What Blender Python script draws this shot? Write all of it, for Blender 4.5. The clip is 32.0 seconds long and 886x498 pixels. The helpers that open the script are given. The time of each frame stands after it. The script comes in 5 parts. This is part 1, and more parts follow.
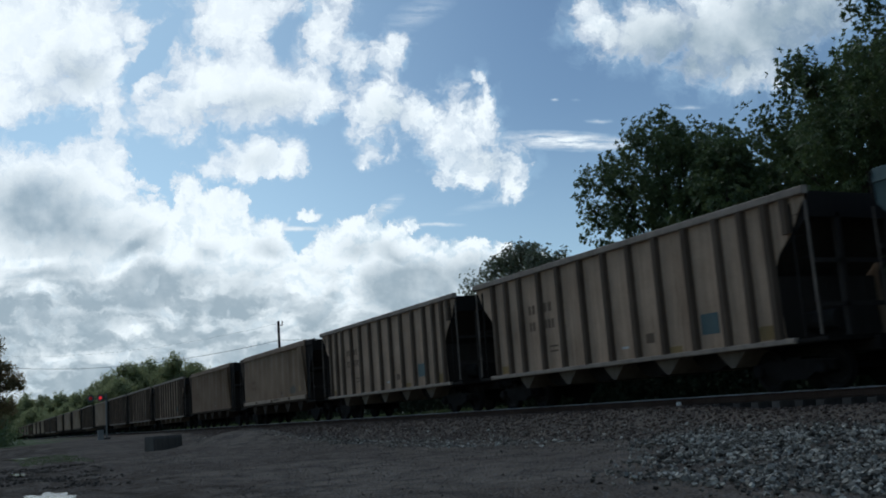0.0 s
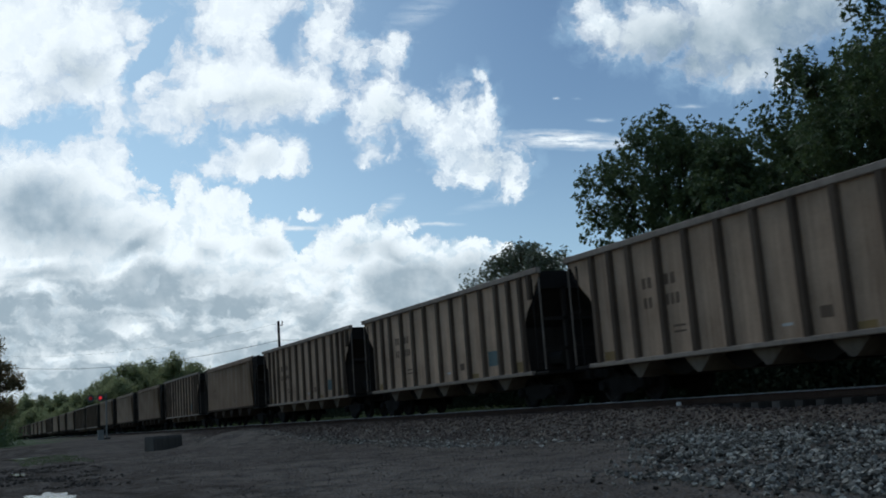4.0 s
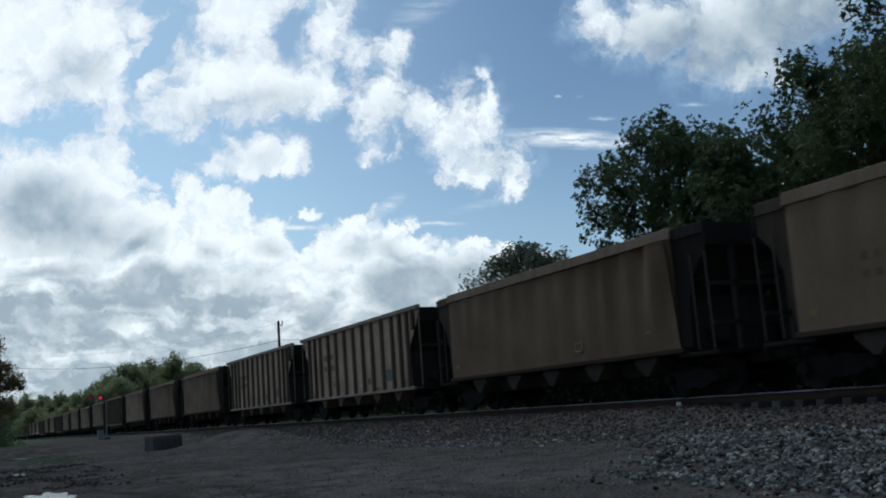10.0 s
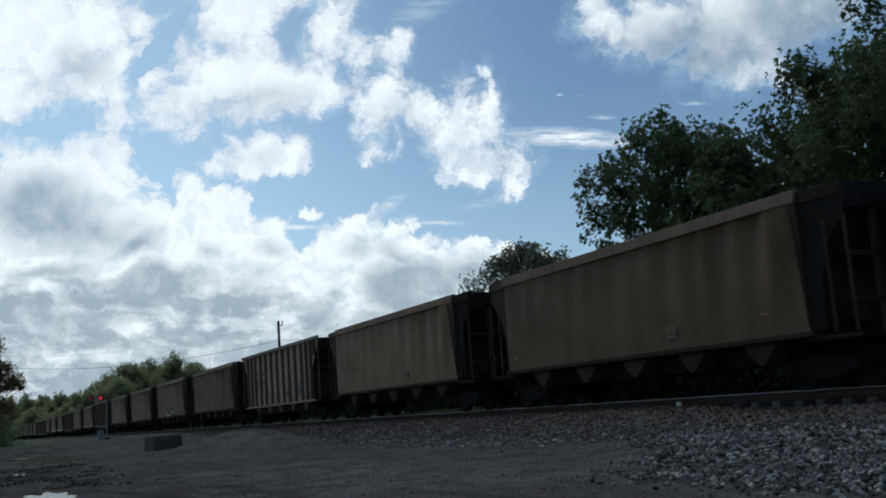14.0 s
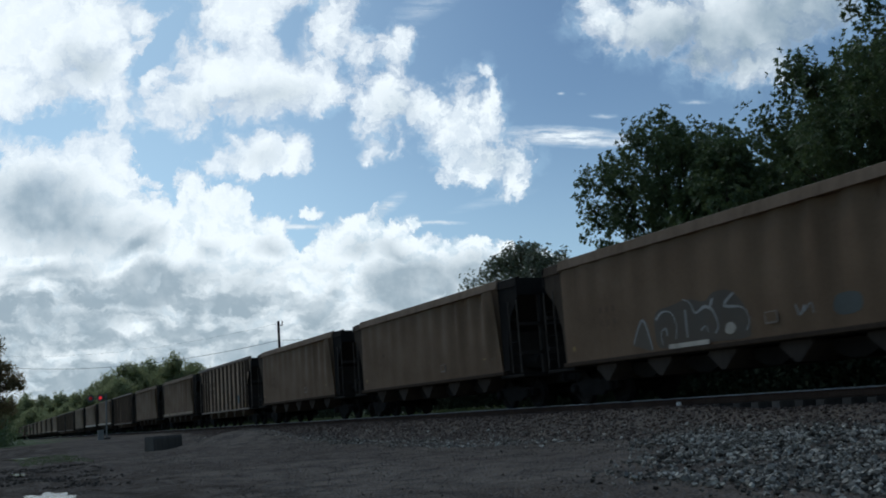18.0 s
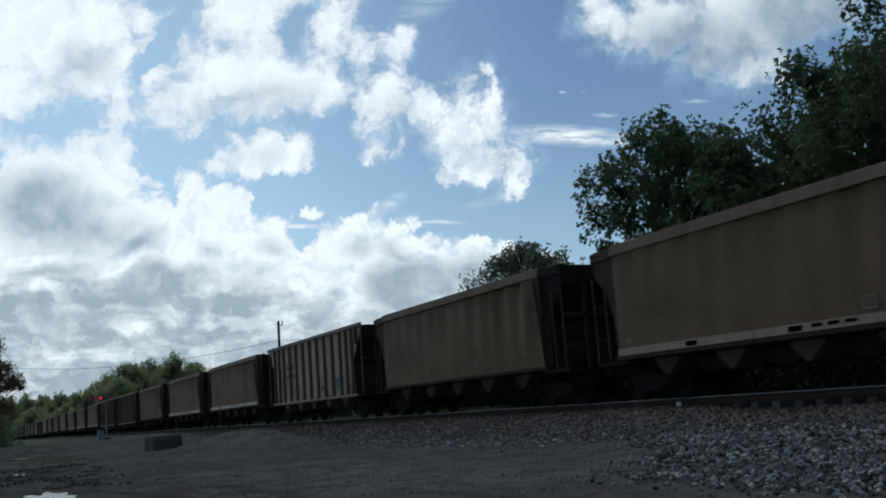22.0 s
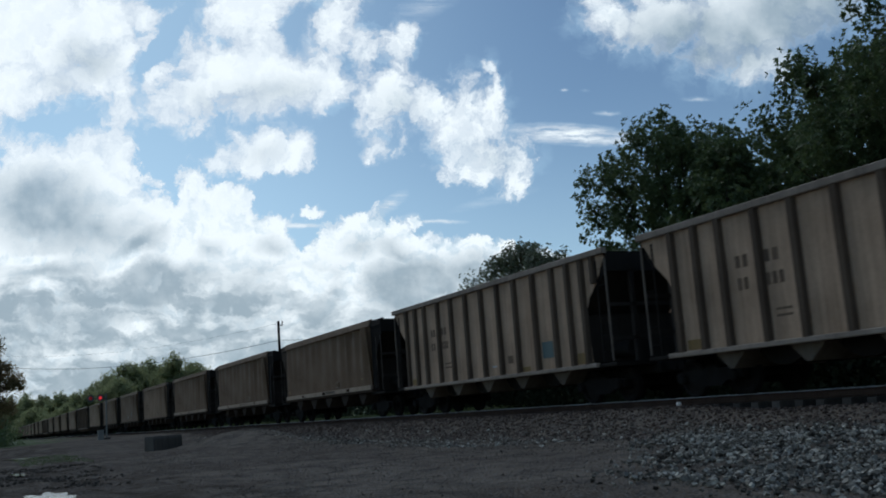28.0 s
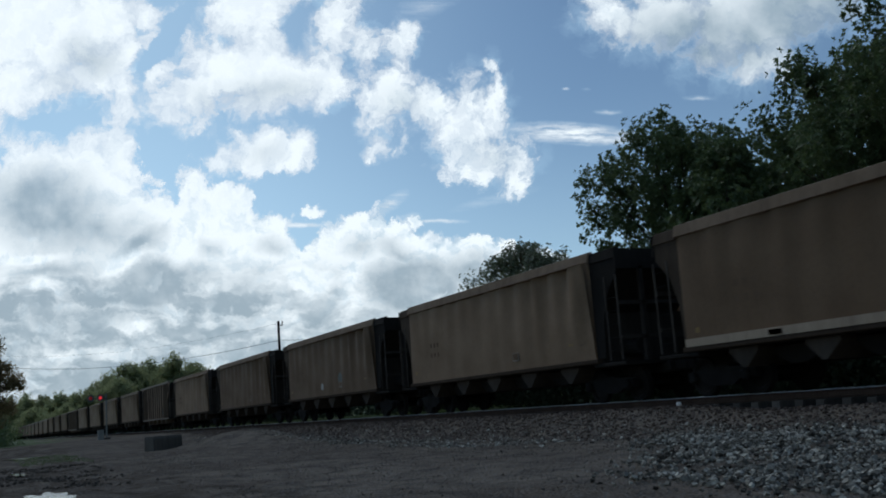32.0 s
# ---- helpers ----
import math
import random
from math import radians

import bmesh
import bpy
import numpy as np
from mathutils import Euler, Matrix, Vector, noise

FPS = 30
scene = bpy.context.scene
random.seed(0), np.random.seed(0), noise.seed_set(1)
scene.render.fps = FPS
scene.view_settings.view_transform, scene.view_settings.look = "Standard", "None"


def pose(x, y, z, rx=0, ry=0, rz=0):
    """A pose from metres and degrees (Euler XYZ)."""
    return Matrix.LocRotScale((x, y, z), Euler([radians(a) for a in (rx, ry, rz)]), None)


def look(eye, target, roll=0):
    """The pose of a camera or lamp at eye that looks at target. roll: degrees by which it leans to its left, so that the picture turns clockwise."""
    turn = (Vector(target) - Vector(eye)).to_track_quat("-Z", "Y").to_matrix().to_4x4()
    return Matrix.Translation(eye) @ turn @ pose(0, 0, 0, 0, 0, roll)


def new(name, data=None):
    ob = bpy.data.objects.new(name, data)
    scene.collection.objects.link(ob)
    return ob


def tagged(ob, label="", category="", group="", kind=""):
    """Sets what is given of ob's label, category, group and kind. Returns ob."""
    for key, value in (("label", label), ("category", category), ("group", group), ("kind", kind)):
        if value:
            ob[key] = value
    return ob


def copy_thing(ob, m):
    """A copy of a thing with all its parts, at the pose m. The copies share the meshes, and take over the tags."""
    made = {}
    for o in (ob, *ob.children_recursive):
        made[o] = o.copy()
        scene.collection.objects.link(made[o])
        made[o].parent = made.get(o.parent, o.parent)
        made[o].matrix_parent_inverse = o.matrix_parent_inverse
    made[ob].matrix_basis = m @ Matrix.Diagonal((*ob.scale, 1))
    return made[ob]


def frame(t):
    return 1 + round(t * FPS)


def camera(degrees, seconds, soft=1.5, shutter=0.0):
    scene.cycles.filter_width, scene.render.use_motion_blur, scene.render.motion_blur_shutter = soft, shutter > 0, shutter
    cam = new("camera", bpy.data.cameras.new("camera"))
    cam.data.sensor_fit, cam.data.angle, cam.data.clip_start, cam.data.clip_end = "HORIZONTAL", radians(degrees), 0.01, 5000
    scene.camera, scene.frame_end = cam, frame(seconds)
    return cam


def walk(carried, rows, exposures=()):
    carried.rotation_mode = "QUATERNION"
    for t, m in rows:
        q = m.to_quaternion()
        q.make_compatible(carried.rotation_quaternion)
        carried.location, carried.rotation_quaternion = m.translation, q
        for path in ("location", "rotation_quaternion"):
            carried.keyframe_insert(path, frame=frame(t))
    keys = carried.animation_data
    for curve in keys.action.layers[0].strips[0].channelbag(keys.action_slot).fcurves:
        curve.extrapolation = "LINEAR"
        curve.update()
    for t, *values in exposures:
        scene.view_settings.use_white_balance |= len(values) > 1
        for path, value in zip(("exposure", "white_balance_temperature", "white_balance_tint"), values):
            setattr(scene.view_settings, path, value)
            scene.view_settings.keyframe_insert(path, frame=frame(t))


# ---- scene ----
import itertools

EYE = Vector((0.0, -16.92, 0.216))
AIM = Vector((-0.88505, 0.43709, 0.16013))
cam = camera(48.95, 32.0, soft=1.85, shutter=0.16)
walk(cam, [(0.0, look(EYE, EYE + AIM * 10, -4.28)), (32.0, look(EYE, EYE + AIM * 10, -4.28))],
     [(0.0, -0.03, 5960, 4), (32.0, -0.03, 5960, 4)])

# ---- light ----
SUN_AZ, SUN_EL = -101.0, 48.0
world = bpy.data.worlds.new("sky")
scene.world = world
world.use_nodes = True
wn = world.node_tree.nodes
sky = wn.new("ShaderNodeTexSky")
sky.sky_type = "NISHITA"
sky.sun_disc = False
sky.sun_elevation = radians(SUN_EL)
sky.sun_rotation = radians(SUN_AZ)
sky.air_density, sky.dust_density, sky.ozone_density = 1.0, 0.1, 1.6
wn["Background"].inputs["Strength"].default_value = 0.07
world.node_tree.links.new(sky.outputs[0], wn["Background"].inputs["Color"])

sun_dir = Vector((math.sin(radians(SUN_AZ)) * math.cos(radians(SUN_EL)),
                  math.cos(radians(SUN_AZ)) * math.cos(radians(SUN_EL)), math.sin(radians(SUN_EL))))
sun = new("sun", bpy.data.lights.new("sun", "SUN"))
sun.data.energy, sun.data.angle, sun.data.color = 0.8, radians(24), (1.0, 0.95, 0.88)
sun.matrix_world = look(sun_dir * 200, (0, 0, 0))
scene.view_settings.exposure = 0.0


# ---- materials ----
class Nodes:
    """Short hand for building one node material."""

    def __init__(self, name):
        self.mat = bpy.data.materials.new(name)
        self.mat.use_nodes = True
        self.tree = self.mat.node_tree
        self.bsdf = self.tree.nodes["Principled BSDF"]
        self.out = self.tree.nodes["Material Output"]

    def add(self, kind, ins=None):
        node = self.tree.nodes.new(kind)
        self.fill(node, ins)
        return node

    def fill(self, node, ins):
        for slot, v in (ins or {}).items():
            self.put(node.inputs[slot], v)

    def put(self, socket, v):
        if isinstance(v, bpy.types.NodeSocket):
            self.tree.links.new(v, socket)
        elif isinstance(v, bpy.types.Node):
            self.tree.links.new(v.outputs[0], socket)
        else:
            socket.default_value = v

    def math(self, op, a, b=0.0, clamp=False):
        node = self.add("ShaderNodeMath", {0: a, 1: b})
        node.operation, node.use_clamp = op, clamp
        return node

    def span(self, v, lo, hi, a=0.0, b=1.0, smooth=False):
        node = self.add("ShaderNodeMapRange", {0: v, 1: lo, 2: hi, 3: a, 4: b})
        node.interpolation_type = "SMOOTHSTEP" if smooth else "LINEAR"
        return node

    def noise(self, vector, scale, detail=4.0, rough=0.55, warp=0.0):
        return self.add("ShaderNodeTexNoise", {"Vector": vector, "Scale": scale, "Detail": detail,
                                                   "Roughness": rough, "Distortion": warp})

    def mix(self, fac, a, b, blend="MIX"):
        node = self.add("ShaderNodeMix")
        node.data_type, node.blend_type = "RGBA", blend
        for slot, v in ((0, fac), (6, a), (7, b)):
            self.put(node.inputs[slot], v if not isinstance(v, tuple) else (*v, 1.0)[:4])
        return node.outputs[2]

    def coords(self, kind="Object"):
        return self.add("ShaderNodeTexCoord").outputs[kind]

    def vector(self, op, a, b=None):
        node = self.add("ShaderNodeVectorMath", {0: a})
        node.operation = op
        if b is not None:
            self.put(node.inputs["Scale" if op == "SCALE" else 1], b)
        return node

    def finish(self, color, rough=0.7, metal=0.0, height=None, bump=0.3, depth=0.02, specular=0.5):
        self.put(self.bsdf.inputs["Base Color"], (*color, 1.0) if isinstance(color, tuple) else color)
        self.put(self.bsdf.inputs["Roughness"], rough)
        self.put(self.bsdf.inputs["Metallic"], metal)
        self.bsdf.inputs["Specular IOR Level"].default_value = specular
        if height is not None:
            b = self.add("ShaderNodeBump", {"Strength": bump, "Distance": depth, "Height": height})
            self.put(self.bsdf.inputs["Normal"], b)
        return self.mat


def worn(name, base, dirt, rough=0.6, metal=0.0, scale=1.0, streak=1.0, vary=0.12, bump=0.15, specular=0.4):
    """Painted or bare surface with grime in two sizes and run-down streaks."""
    n = Nodes(name)
    c = n.coords()
    big = n.noise(c, 0.55 * scale, 5.0, 0.6)
    fine = n.noise(c, 14.0 * scale, 4.0, 0.6)
    fac = n.span(big, 0.35, 0.72)
    if streak > 0:
        stretched = n.vector("MULTIPLY", c, (3.2 * scale, 3.2 * scale, 0.22 * scale))
        runs = n.noise(stretched, 1.6, 5.0, 0.65)
        fac = n.math("ADD", n.math("MULTIPLY", fac, 0.55), n.math("MULTIPLY", n.span(runs, 0.42, 0.75), 0.6 * streak), True)
    col = n.mix(fac, base, dirt)
    col = n.mix(n.span(fine, 0.45, 0.8, 0.0, 0.22), col, tuple(0.55 * v for v in dirt))
    rnd = n.add("ShaderNodeObjectInfo").outputs["Random"]
    hsv = n.add("ShaderNodeHueSaturation", {"Color": col, "Value": n.span(rnd, 0.0, 1.0, 1.0 - vary, 1.0 + vary)})
    return n.finish(hsv.outputs[0], n.span(big, 0.3, 0.7, rough - 0.1, min(1.0, rough + 0.15)), metal, fine, bump, 0.01, specular)


M_BEIGE = worn("aged_beige_paint", (0.53, 0.366, 0.245), (0.22, 0.144, 0.092), 0.8, specular=0.2)
# Ribs are coloured darker: the shade of their turned faces is painted in.
M_RIB = worn("shaded_rib_paint", (0.12, 0.086, 0.060), (0.055, 0.038, 0.027), 0.85, specular=0.15)
M_CHORD = worn("pale_chord_metal", (0.31, 0.252, 0.20), (0.165, 0.131, 0.103), 0.75, specular=0.15)
M_BROWN = worn("dusty_brown_paint", (0.172, 0.110, 0.064), (0.093, 0.058, 0.035), 0.7, streak=0.26, specular=0.15)
M_RUST = worn("rusty_brown_paint", (0.160, 0.101, 0.058), (0.087, 0.053, 0.032), 0.7, streak=0.26, specular=0.15)
M_TAUPE = worn("dusty_taupe_paint", (0.222, 0.147, 0.090), (0.126, 0.082, 0.050), 0.7, streak=0.26, specular=0.15)
M_PLUM = worn("dark_plum_brown_paint", (0.190, 0.122, 0.075), (0.114, 0.071, 0.044), 0.7, streak=0.26, specular=0.15)
M_BROWN_TOP = worn("dusty_grey_brown_paint", (0.192, 0.134, 0.088), (0.106, 0.073, 0.048), 0.8, specular=0.2)
M_TEAL = worn("weathered_teal_paint", (0.085, 0.125, 0.12), (0.055, 0.072, 0.068), 0.6, specular=0.2)
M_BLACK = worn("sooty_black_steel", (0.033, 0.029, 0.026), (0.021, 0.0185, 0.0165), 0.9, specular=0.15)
# Truck iron kept near black: shade beneath the cars is in its colour.
M_IRON = worn("shade_dark_iron", (0.015, 0.0132, 0.0118), (0.011, 0.0095, 0.0085), 0.85, scale=3, specular=0.15)
# Sooty black that also carries the shade of car ends and undersides.
M_SOOTSHADE = worn("soot_and_shade_black", (0.026, 0.0225, 0.0198), (0.019, 0.0165, 0.0145), 0.95, specular=0.05)
# Cavity steel is lighter than the ends around it: lens haze in the colour.
M_CAVITY = worn("haze_lifted_steel", (0.055, 0.046, 0.039), (0.034, 0.028, 0.024), 0.95, specular=0.05)
# Paler steel for outer stiles: the light they catch is in the colour.
M_LADDER = worn("lit_stile_steel", (0.20, 0.165, 0.135), (0.085, 0.07, 0.058), 0.9, scale=3, specular=0.1)
M_STILE = worn("grimy_ladder_steel", (0.095, 0.08, 0.067), (0.045, 0.037, 0.031), 0.9, scale=3, specular=0.1)
# Darker than the brown side sheets above the bays.
M_BAY = worn("darker_bay_paint", (0.075, 0.059, 0.047), (0.043, 0.034, 0.028), 0.9, specular=0.1)
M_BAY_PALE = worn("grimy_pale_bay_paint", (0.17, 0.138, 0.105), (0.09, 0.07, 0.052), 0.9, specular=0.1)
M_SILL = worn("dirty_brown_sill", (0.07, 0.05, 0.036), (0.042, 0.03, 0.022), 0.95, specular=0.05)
# Gusset brown is the side paint darkened: shade is put into the colour.
M_GUSSET = worn("shaded_brown_gusset_paint", (0.078, 0.056, 0.039), (0.046, 0.033, 0.024), 0.85, specular=0.1)
M_STRIPE = worn("chalky_white_stripe", (0.62, 0.54, 0.45), (0.38, 0.32, 0.25), 0.6, specular=0.15)
M_CREAM = worn("dirty_cream_sill_paint", (0.42, 0.325, 0.235), (0.25, 0.185, 0.13), 0.7, specular=0.15)
M_GLINT = worn("white_glint_scrap", (0.80, 0.77, 0.74), (0.66, 0.58, 0.52), 0.9, streak=0, specular=0.2)
M_SIGN = worn("faded_white_decal", (0.55, 0.54, 0.50), (0.3, 0.28, 0.25), 0.6, specular=0.15)
M_LETTER = worn("faded_dark_lettering", (0.14, 0.098, 0.069), (0.19, 0.132, 0.09), 0.9, streak=0, specular=0.1)
M_DULLBLUE = worn("scrubbed_blue_paint", (0.155, 0.142, 0.118), (0.17, 0.13, 0.092), 0.8, streak=0, specular=0.1)
M_GHOST = worn("worn_out_lettering", (0.155, 0.104, 0.068), (0.125, 0.082, 0.052), 0.9, streak=0, specular=0.1)
M_CYAN = worn("faded_blue_panel", (0.10, 0.155, 0.155), (0.11, 0.12, 0.108), 0.55, specular=0.15)
M_OCHRE = worn("faded_ochre_patch", (0.29, 0.18, 0.06), (0.2, 0.14, 0.075), 0.6, specular=0.15)
M_SPRAY = worn("pale_spray_paint", (0.36, 0.34, 0.31), (0.21, 0.19, 0.17), 0.6, streak=0, specular=0.15)
M_SLATE = worn("dull_slate_spray", (0.125, 0.108, 0.088), (0.145, 0.108, 0.077), 0.8, streak=0, specular=0.1)
M_SPRAYBLUE = worn("blue_spray_paint", (0.115, 0.128, 0.120), (0.115, 0.108, 0.090), 0.6, streak=0, specular=0.15)
M_RAIL = worn("rusty_rail_steel", (0.075, 0.047, 0.034), (0.043, 0.028, 0.021), 0.9, scale=4, specular=0.1)
M_RAILTOP = worn("polished_rail_head", (0.42, 0.42, 0.42), (0.3, 0.29, 0.28), 0.45, 0.7, 4, 0)
M_TIE = worn("dusty_concrete_tie", (0.10, 0.088, 0.077), (0.058, 0.05, 0.043), 0.9, scale=3, vary=0.35, specular=0.05)
M_CONCRETE = worn("stained_concrete", (0.095, 0.083, 0.068), (0.052, 0.045, 0.037), 0.9, scale=2)
M_WOOD = worn("creosoted_pole_wood", (0.022, 0.018, 0.015), (0.014, 0.011, 0.01), 0.95, scale=3, specular=0.05)
M_WIRE = worn("black_cable", (0.03, 0.03, 0.03), (0.02, 0.02, 0.02), 0.6, streak=0)
M_GALV = worn("dull_grey_paint", (0.10, 0.102, 0.095), (0.07, 0.07, 0.064), 0.7, 0.0, 2)
M_CABINET = worn("pale_grey_enamel", (0.26, 0.26, 0.24), (0.16, 0.155, 0.14), 0.7, 0.0, 2, specular=0.2)
M_BARK = worn("furrowed_bark", (0.10, 0.08, 0.06), (0.055, 0.045, 0.035), 0.95, scale=4, bump=0.8)


def stone_material(name, dark, light, vary=0.45):
    n = Nodes(name)
    c = n.coords()
    info = n.add("ShaderNodeObjectInfo").outputs["Random"]
    isle = n.add("ShaderNodeNewGeometry").outputs["Random Per Island"]
    pick = n.math("FRACT", n.math("ADD", info, isle))
    grain = n.noise(c, 38.0, 5.0, 0.65)
    col = n.mix(pick, dark, light)
    col = n.mix(n.span(grain, 0.35, 0.75, 0.0, 0.6), col, tuple(0.5 * v for v in dark))
    hsv = n.add("ShaderNodeHueSaturation", {"Color": col, "Value": n.span(n.math("FRACT", n.math("MULTIPLY", pick, 7.3)), 0, 1, 1 - vary, 1 + vary)})
    return n.finish(hsv.outputs[0], 0.9, 0.0, grain, 0.5, 0.01, 0.04)


M_STONE = stone_material("pale_limestone_rubble", (0.068, 0.058, 0.048), (0.50, 0.462, 0.388), 0.55)
M_GRIT = stone_material("dusty_brown_grit", (0.105, 0.087, 0.070), (0.205, 0.175, 0.145), 0.2)
M_MUD = stone_material("wet_dark_mud", (0.052, 0.044, 0.036), (0.17, 0.142, 0.115), 0.3)
M_BALLAST = stone_material("rusty_grey_ballast", (0.068, 0.050, 0.041), (0.205, 0.163, 0.138))


def ground_material():
    n = Nodes("packed_gravel_dirt")
    c = n.coords()
    big = n.noise(c, 0.22, 5.0, 0.6, 0.6)
    mid = n.noise(c, 1.7, 6.0, 0.65)
    fine = n.noise(c, 26.0, 6.0, 0.7)
    grit = n.add("ShaderNodeTexVoronoi", {"Vector": c, "Scale": 17.0})
    col = n.mix(n.span(big, 0.38, 0.66), (0.124, 0.100, 0.079), (0.200, 0.167, 0.135))
    col = n.mix(n.span(mid, 0.43, 0.66, 0.0, 0.8), col, (0.049, 0.042, 0.035))
    col = n.mix(n.span(fine, 0.47, 0.68, 0.0, 0.85), col, (0.252, 0.243, 0.230))
    col = n.mix(n.span(grit.outputs["Distance"], 0.0, 0.3, 0.7, 0.0), col, (0.218, 0.21, 0.198))
    # wet mud lies in the low ruts on the open side of the yard
    sep = n.add("ShaderNodeSeparateXYZ", {0: c})
    rut = n.noise(n.vector("MULTIPLY", c, (0.55, 1.5, 1.0)).outputs[0], 1.0, 8.0, 0.70, 0.5)
    open_side = n.span(sep.outputs[1], -10.5, -14.3, 0.16, 1.0, True)
    wet = n.math("MULTIPLY", n.span(rut, 0.44, 0.62, 0.0, 1.0, True), open_side)
    col = n.mix(n.math("MULTIPLY", wet, 0.5), col, (0.036, 0.029, 0.022))
    height = n.math("ADD", n.math("MULTIPLY", fine, 0.6), n.math("ADD", n.math("MULTIPLY", mid, 1.2), grit.outputs["Distance"]))
    return n.finish(col, n.math("SUBTRACT", n.span(mid, 0.4, 0.7, 0.95, 0.8), n.math("MULTIPLY", wet, 0.12)), 0.0, height, 1.0, 0.05, 0.0)


def grass_material():
    n = Nodes("rough_grass_ground")
    c = n.coords()
    big = n.noise(c, 0.12, 4.0)
    fine = n.noise(c, 6.0, 6.0, 0.7)
    col = n.mix(n.span(big, 0.35, 0.7), (0.045, 0.075, 0.022), (0.085, 0.105, 0.04))
    col = n.mix(n.span(fine, 0.45, 0.8, 0.0, 0.7), col, (0.03, 0.045, 0.016))
    return n.finish(col, 0.9, 0.0, fine, 0.8, 0.08, 0.2)


def leaf_material(name, dark, light, rough=0.4, specular=0.5, through_light=0.35):
    n = Nodes(name)
    c = n.coords()
    isle = n.add("ShaderNodeNewGeometry").outputs["Random Per Island"]
    patch = n.noise(c, 0.45, 3.0)
    fac = n.math("ADD", n.math("MULTIPLY", isle, 0.55), n.math("MULTIPLY", n.span(patch, 0.3, 0.7), 0.45))
    col = n.mix(fac, dark, light)
    n.finish(col, rough, specular=specular)
    glow = n.add("ShaderNodeBsdfTranslucent", {"Color": n.mix(0.5, col, tuple(1.25 * v for v in light))})
    both = n.add("ShaderNodeMixShader", {0: through_light, 1: n.bsdf.outputs[0], 2: glow.outputs[0]})
    n.put(n.out.inputs["Surface"], both.outputs[0])
    return n.mat


M_GROUND, M_GRASS = ground_material(), grass_material()
M_LEAF = leaf_material("dark_green_leaf", (0.058, 0.090, 0.038), (0.142, 0.186, 0.074), 0.5, 0.4)
# Far and grey-green leaves carry distance haze in their paler colours.
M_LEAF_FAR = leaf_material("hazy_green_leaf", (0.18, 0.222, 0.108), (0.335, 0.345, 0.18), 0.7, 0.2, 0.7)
M_LEAF_GREY = leaf_material("grey_green_leaf", (0.095, 0.118, 0.072), (0.18, 0.20, 0.125))
M_LEAF_RUST = leaf_material("reddish_green_leaf", (0.11, 0.135, 0.06), (0.29, 0.20, 0.105), 0.6, 0.3, 0.5)
# Leaf colour darkened to hold the shade behind the train.
M_LEAF_SHADE = leaf_material("shade_dark_leaf", (0.022, 0.030, 0.017), (0.034, 0.046, 0.026), 0.9, 0.1, 0.1)
M_BLADE = leaf_material("grass_blade", (0.05, 0.08, 0.025), (0.11, 0.14, 0.05))


def water_material():
    n = Nodes("still_rain_water")
    c = n.coords()
    return n.finish((0.03, 0.03, 0.028), 0.04, 0.0, n.noise(c, 7.0, 3.0), 0.22, 0.02, 0.6)


def lamp_material(name, strength):
    n = Nodes(name)
    n.finish((0.5, 0.02, 0.02), 0.2)
    n.bsdf.inputs["Emission Color"].default_value = (1.0, 0.03, 0.05, 1.0)
    n.bsdf.inputs["Emission Strength"].default_value = strength
    return n.mat


M_WATER = water_material()
M_RED, M_RED_DIM = lamp_material("lit_red_lens", 0.38), lamp_material("dim_red_lens", 0.03)

# ---- clouds: one far layer, drifting; chart units are hundredths of the view plane 1.722 away ----
RIGHT = Vector((0.43085, 0.89941, -0.07370))
UP = Vector((0.17623, -0.00376, 0.98434))


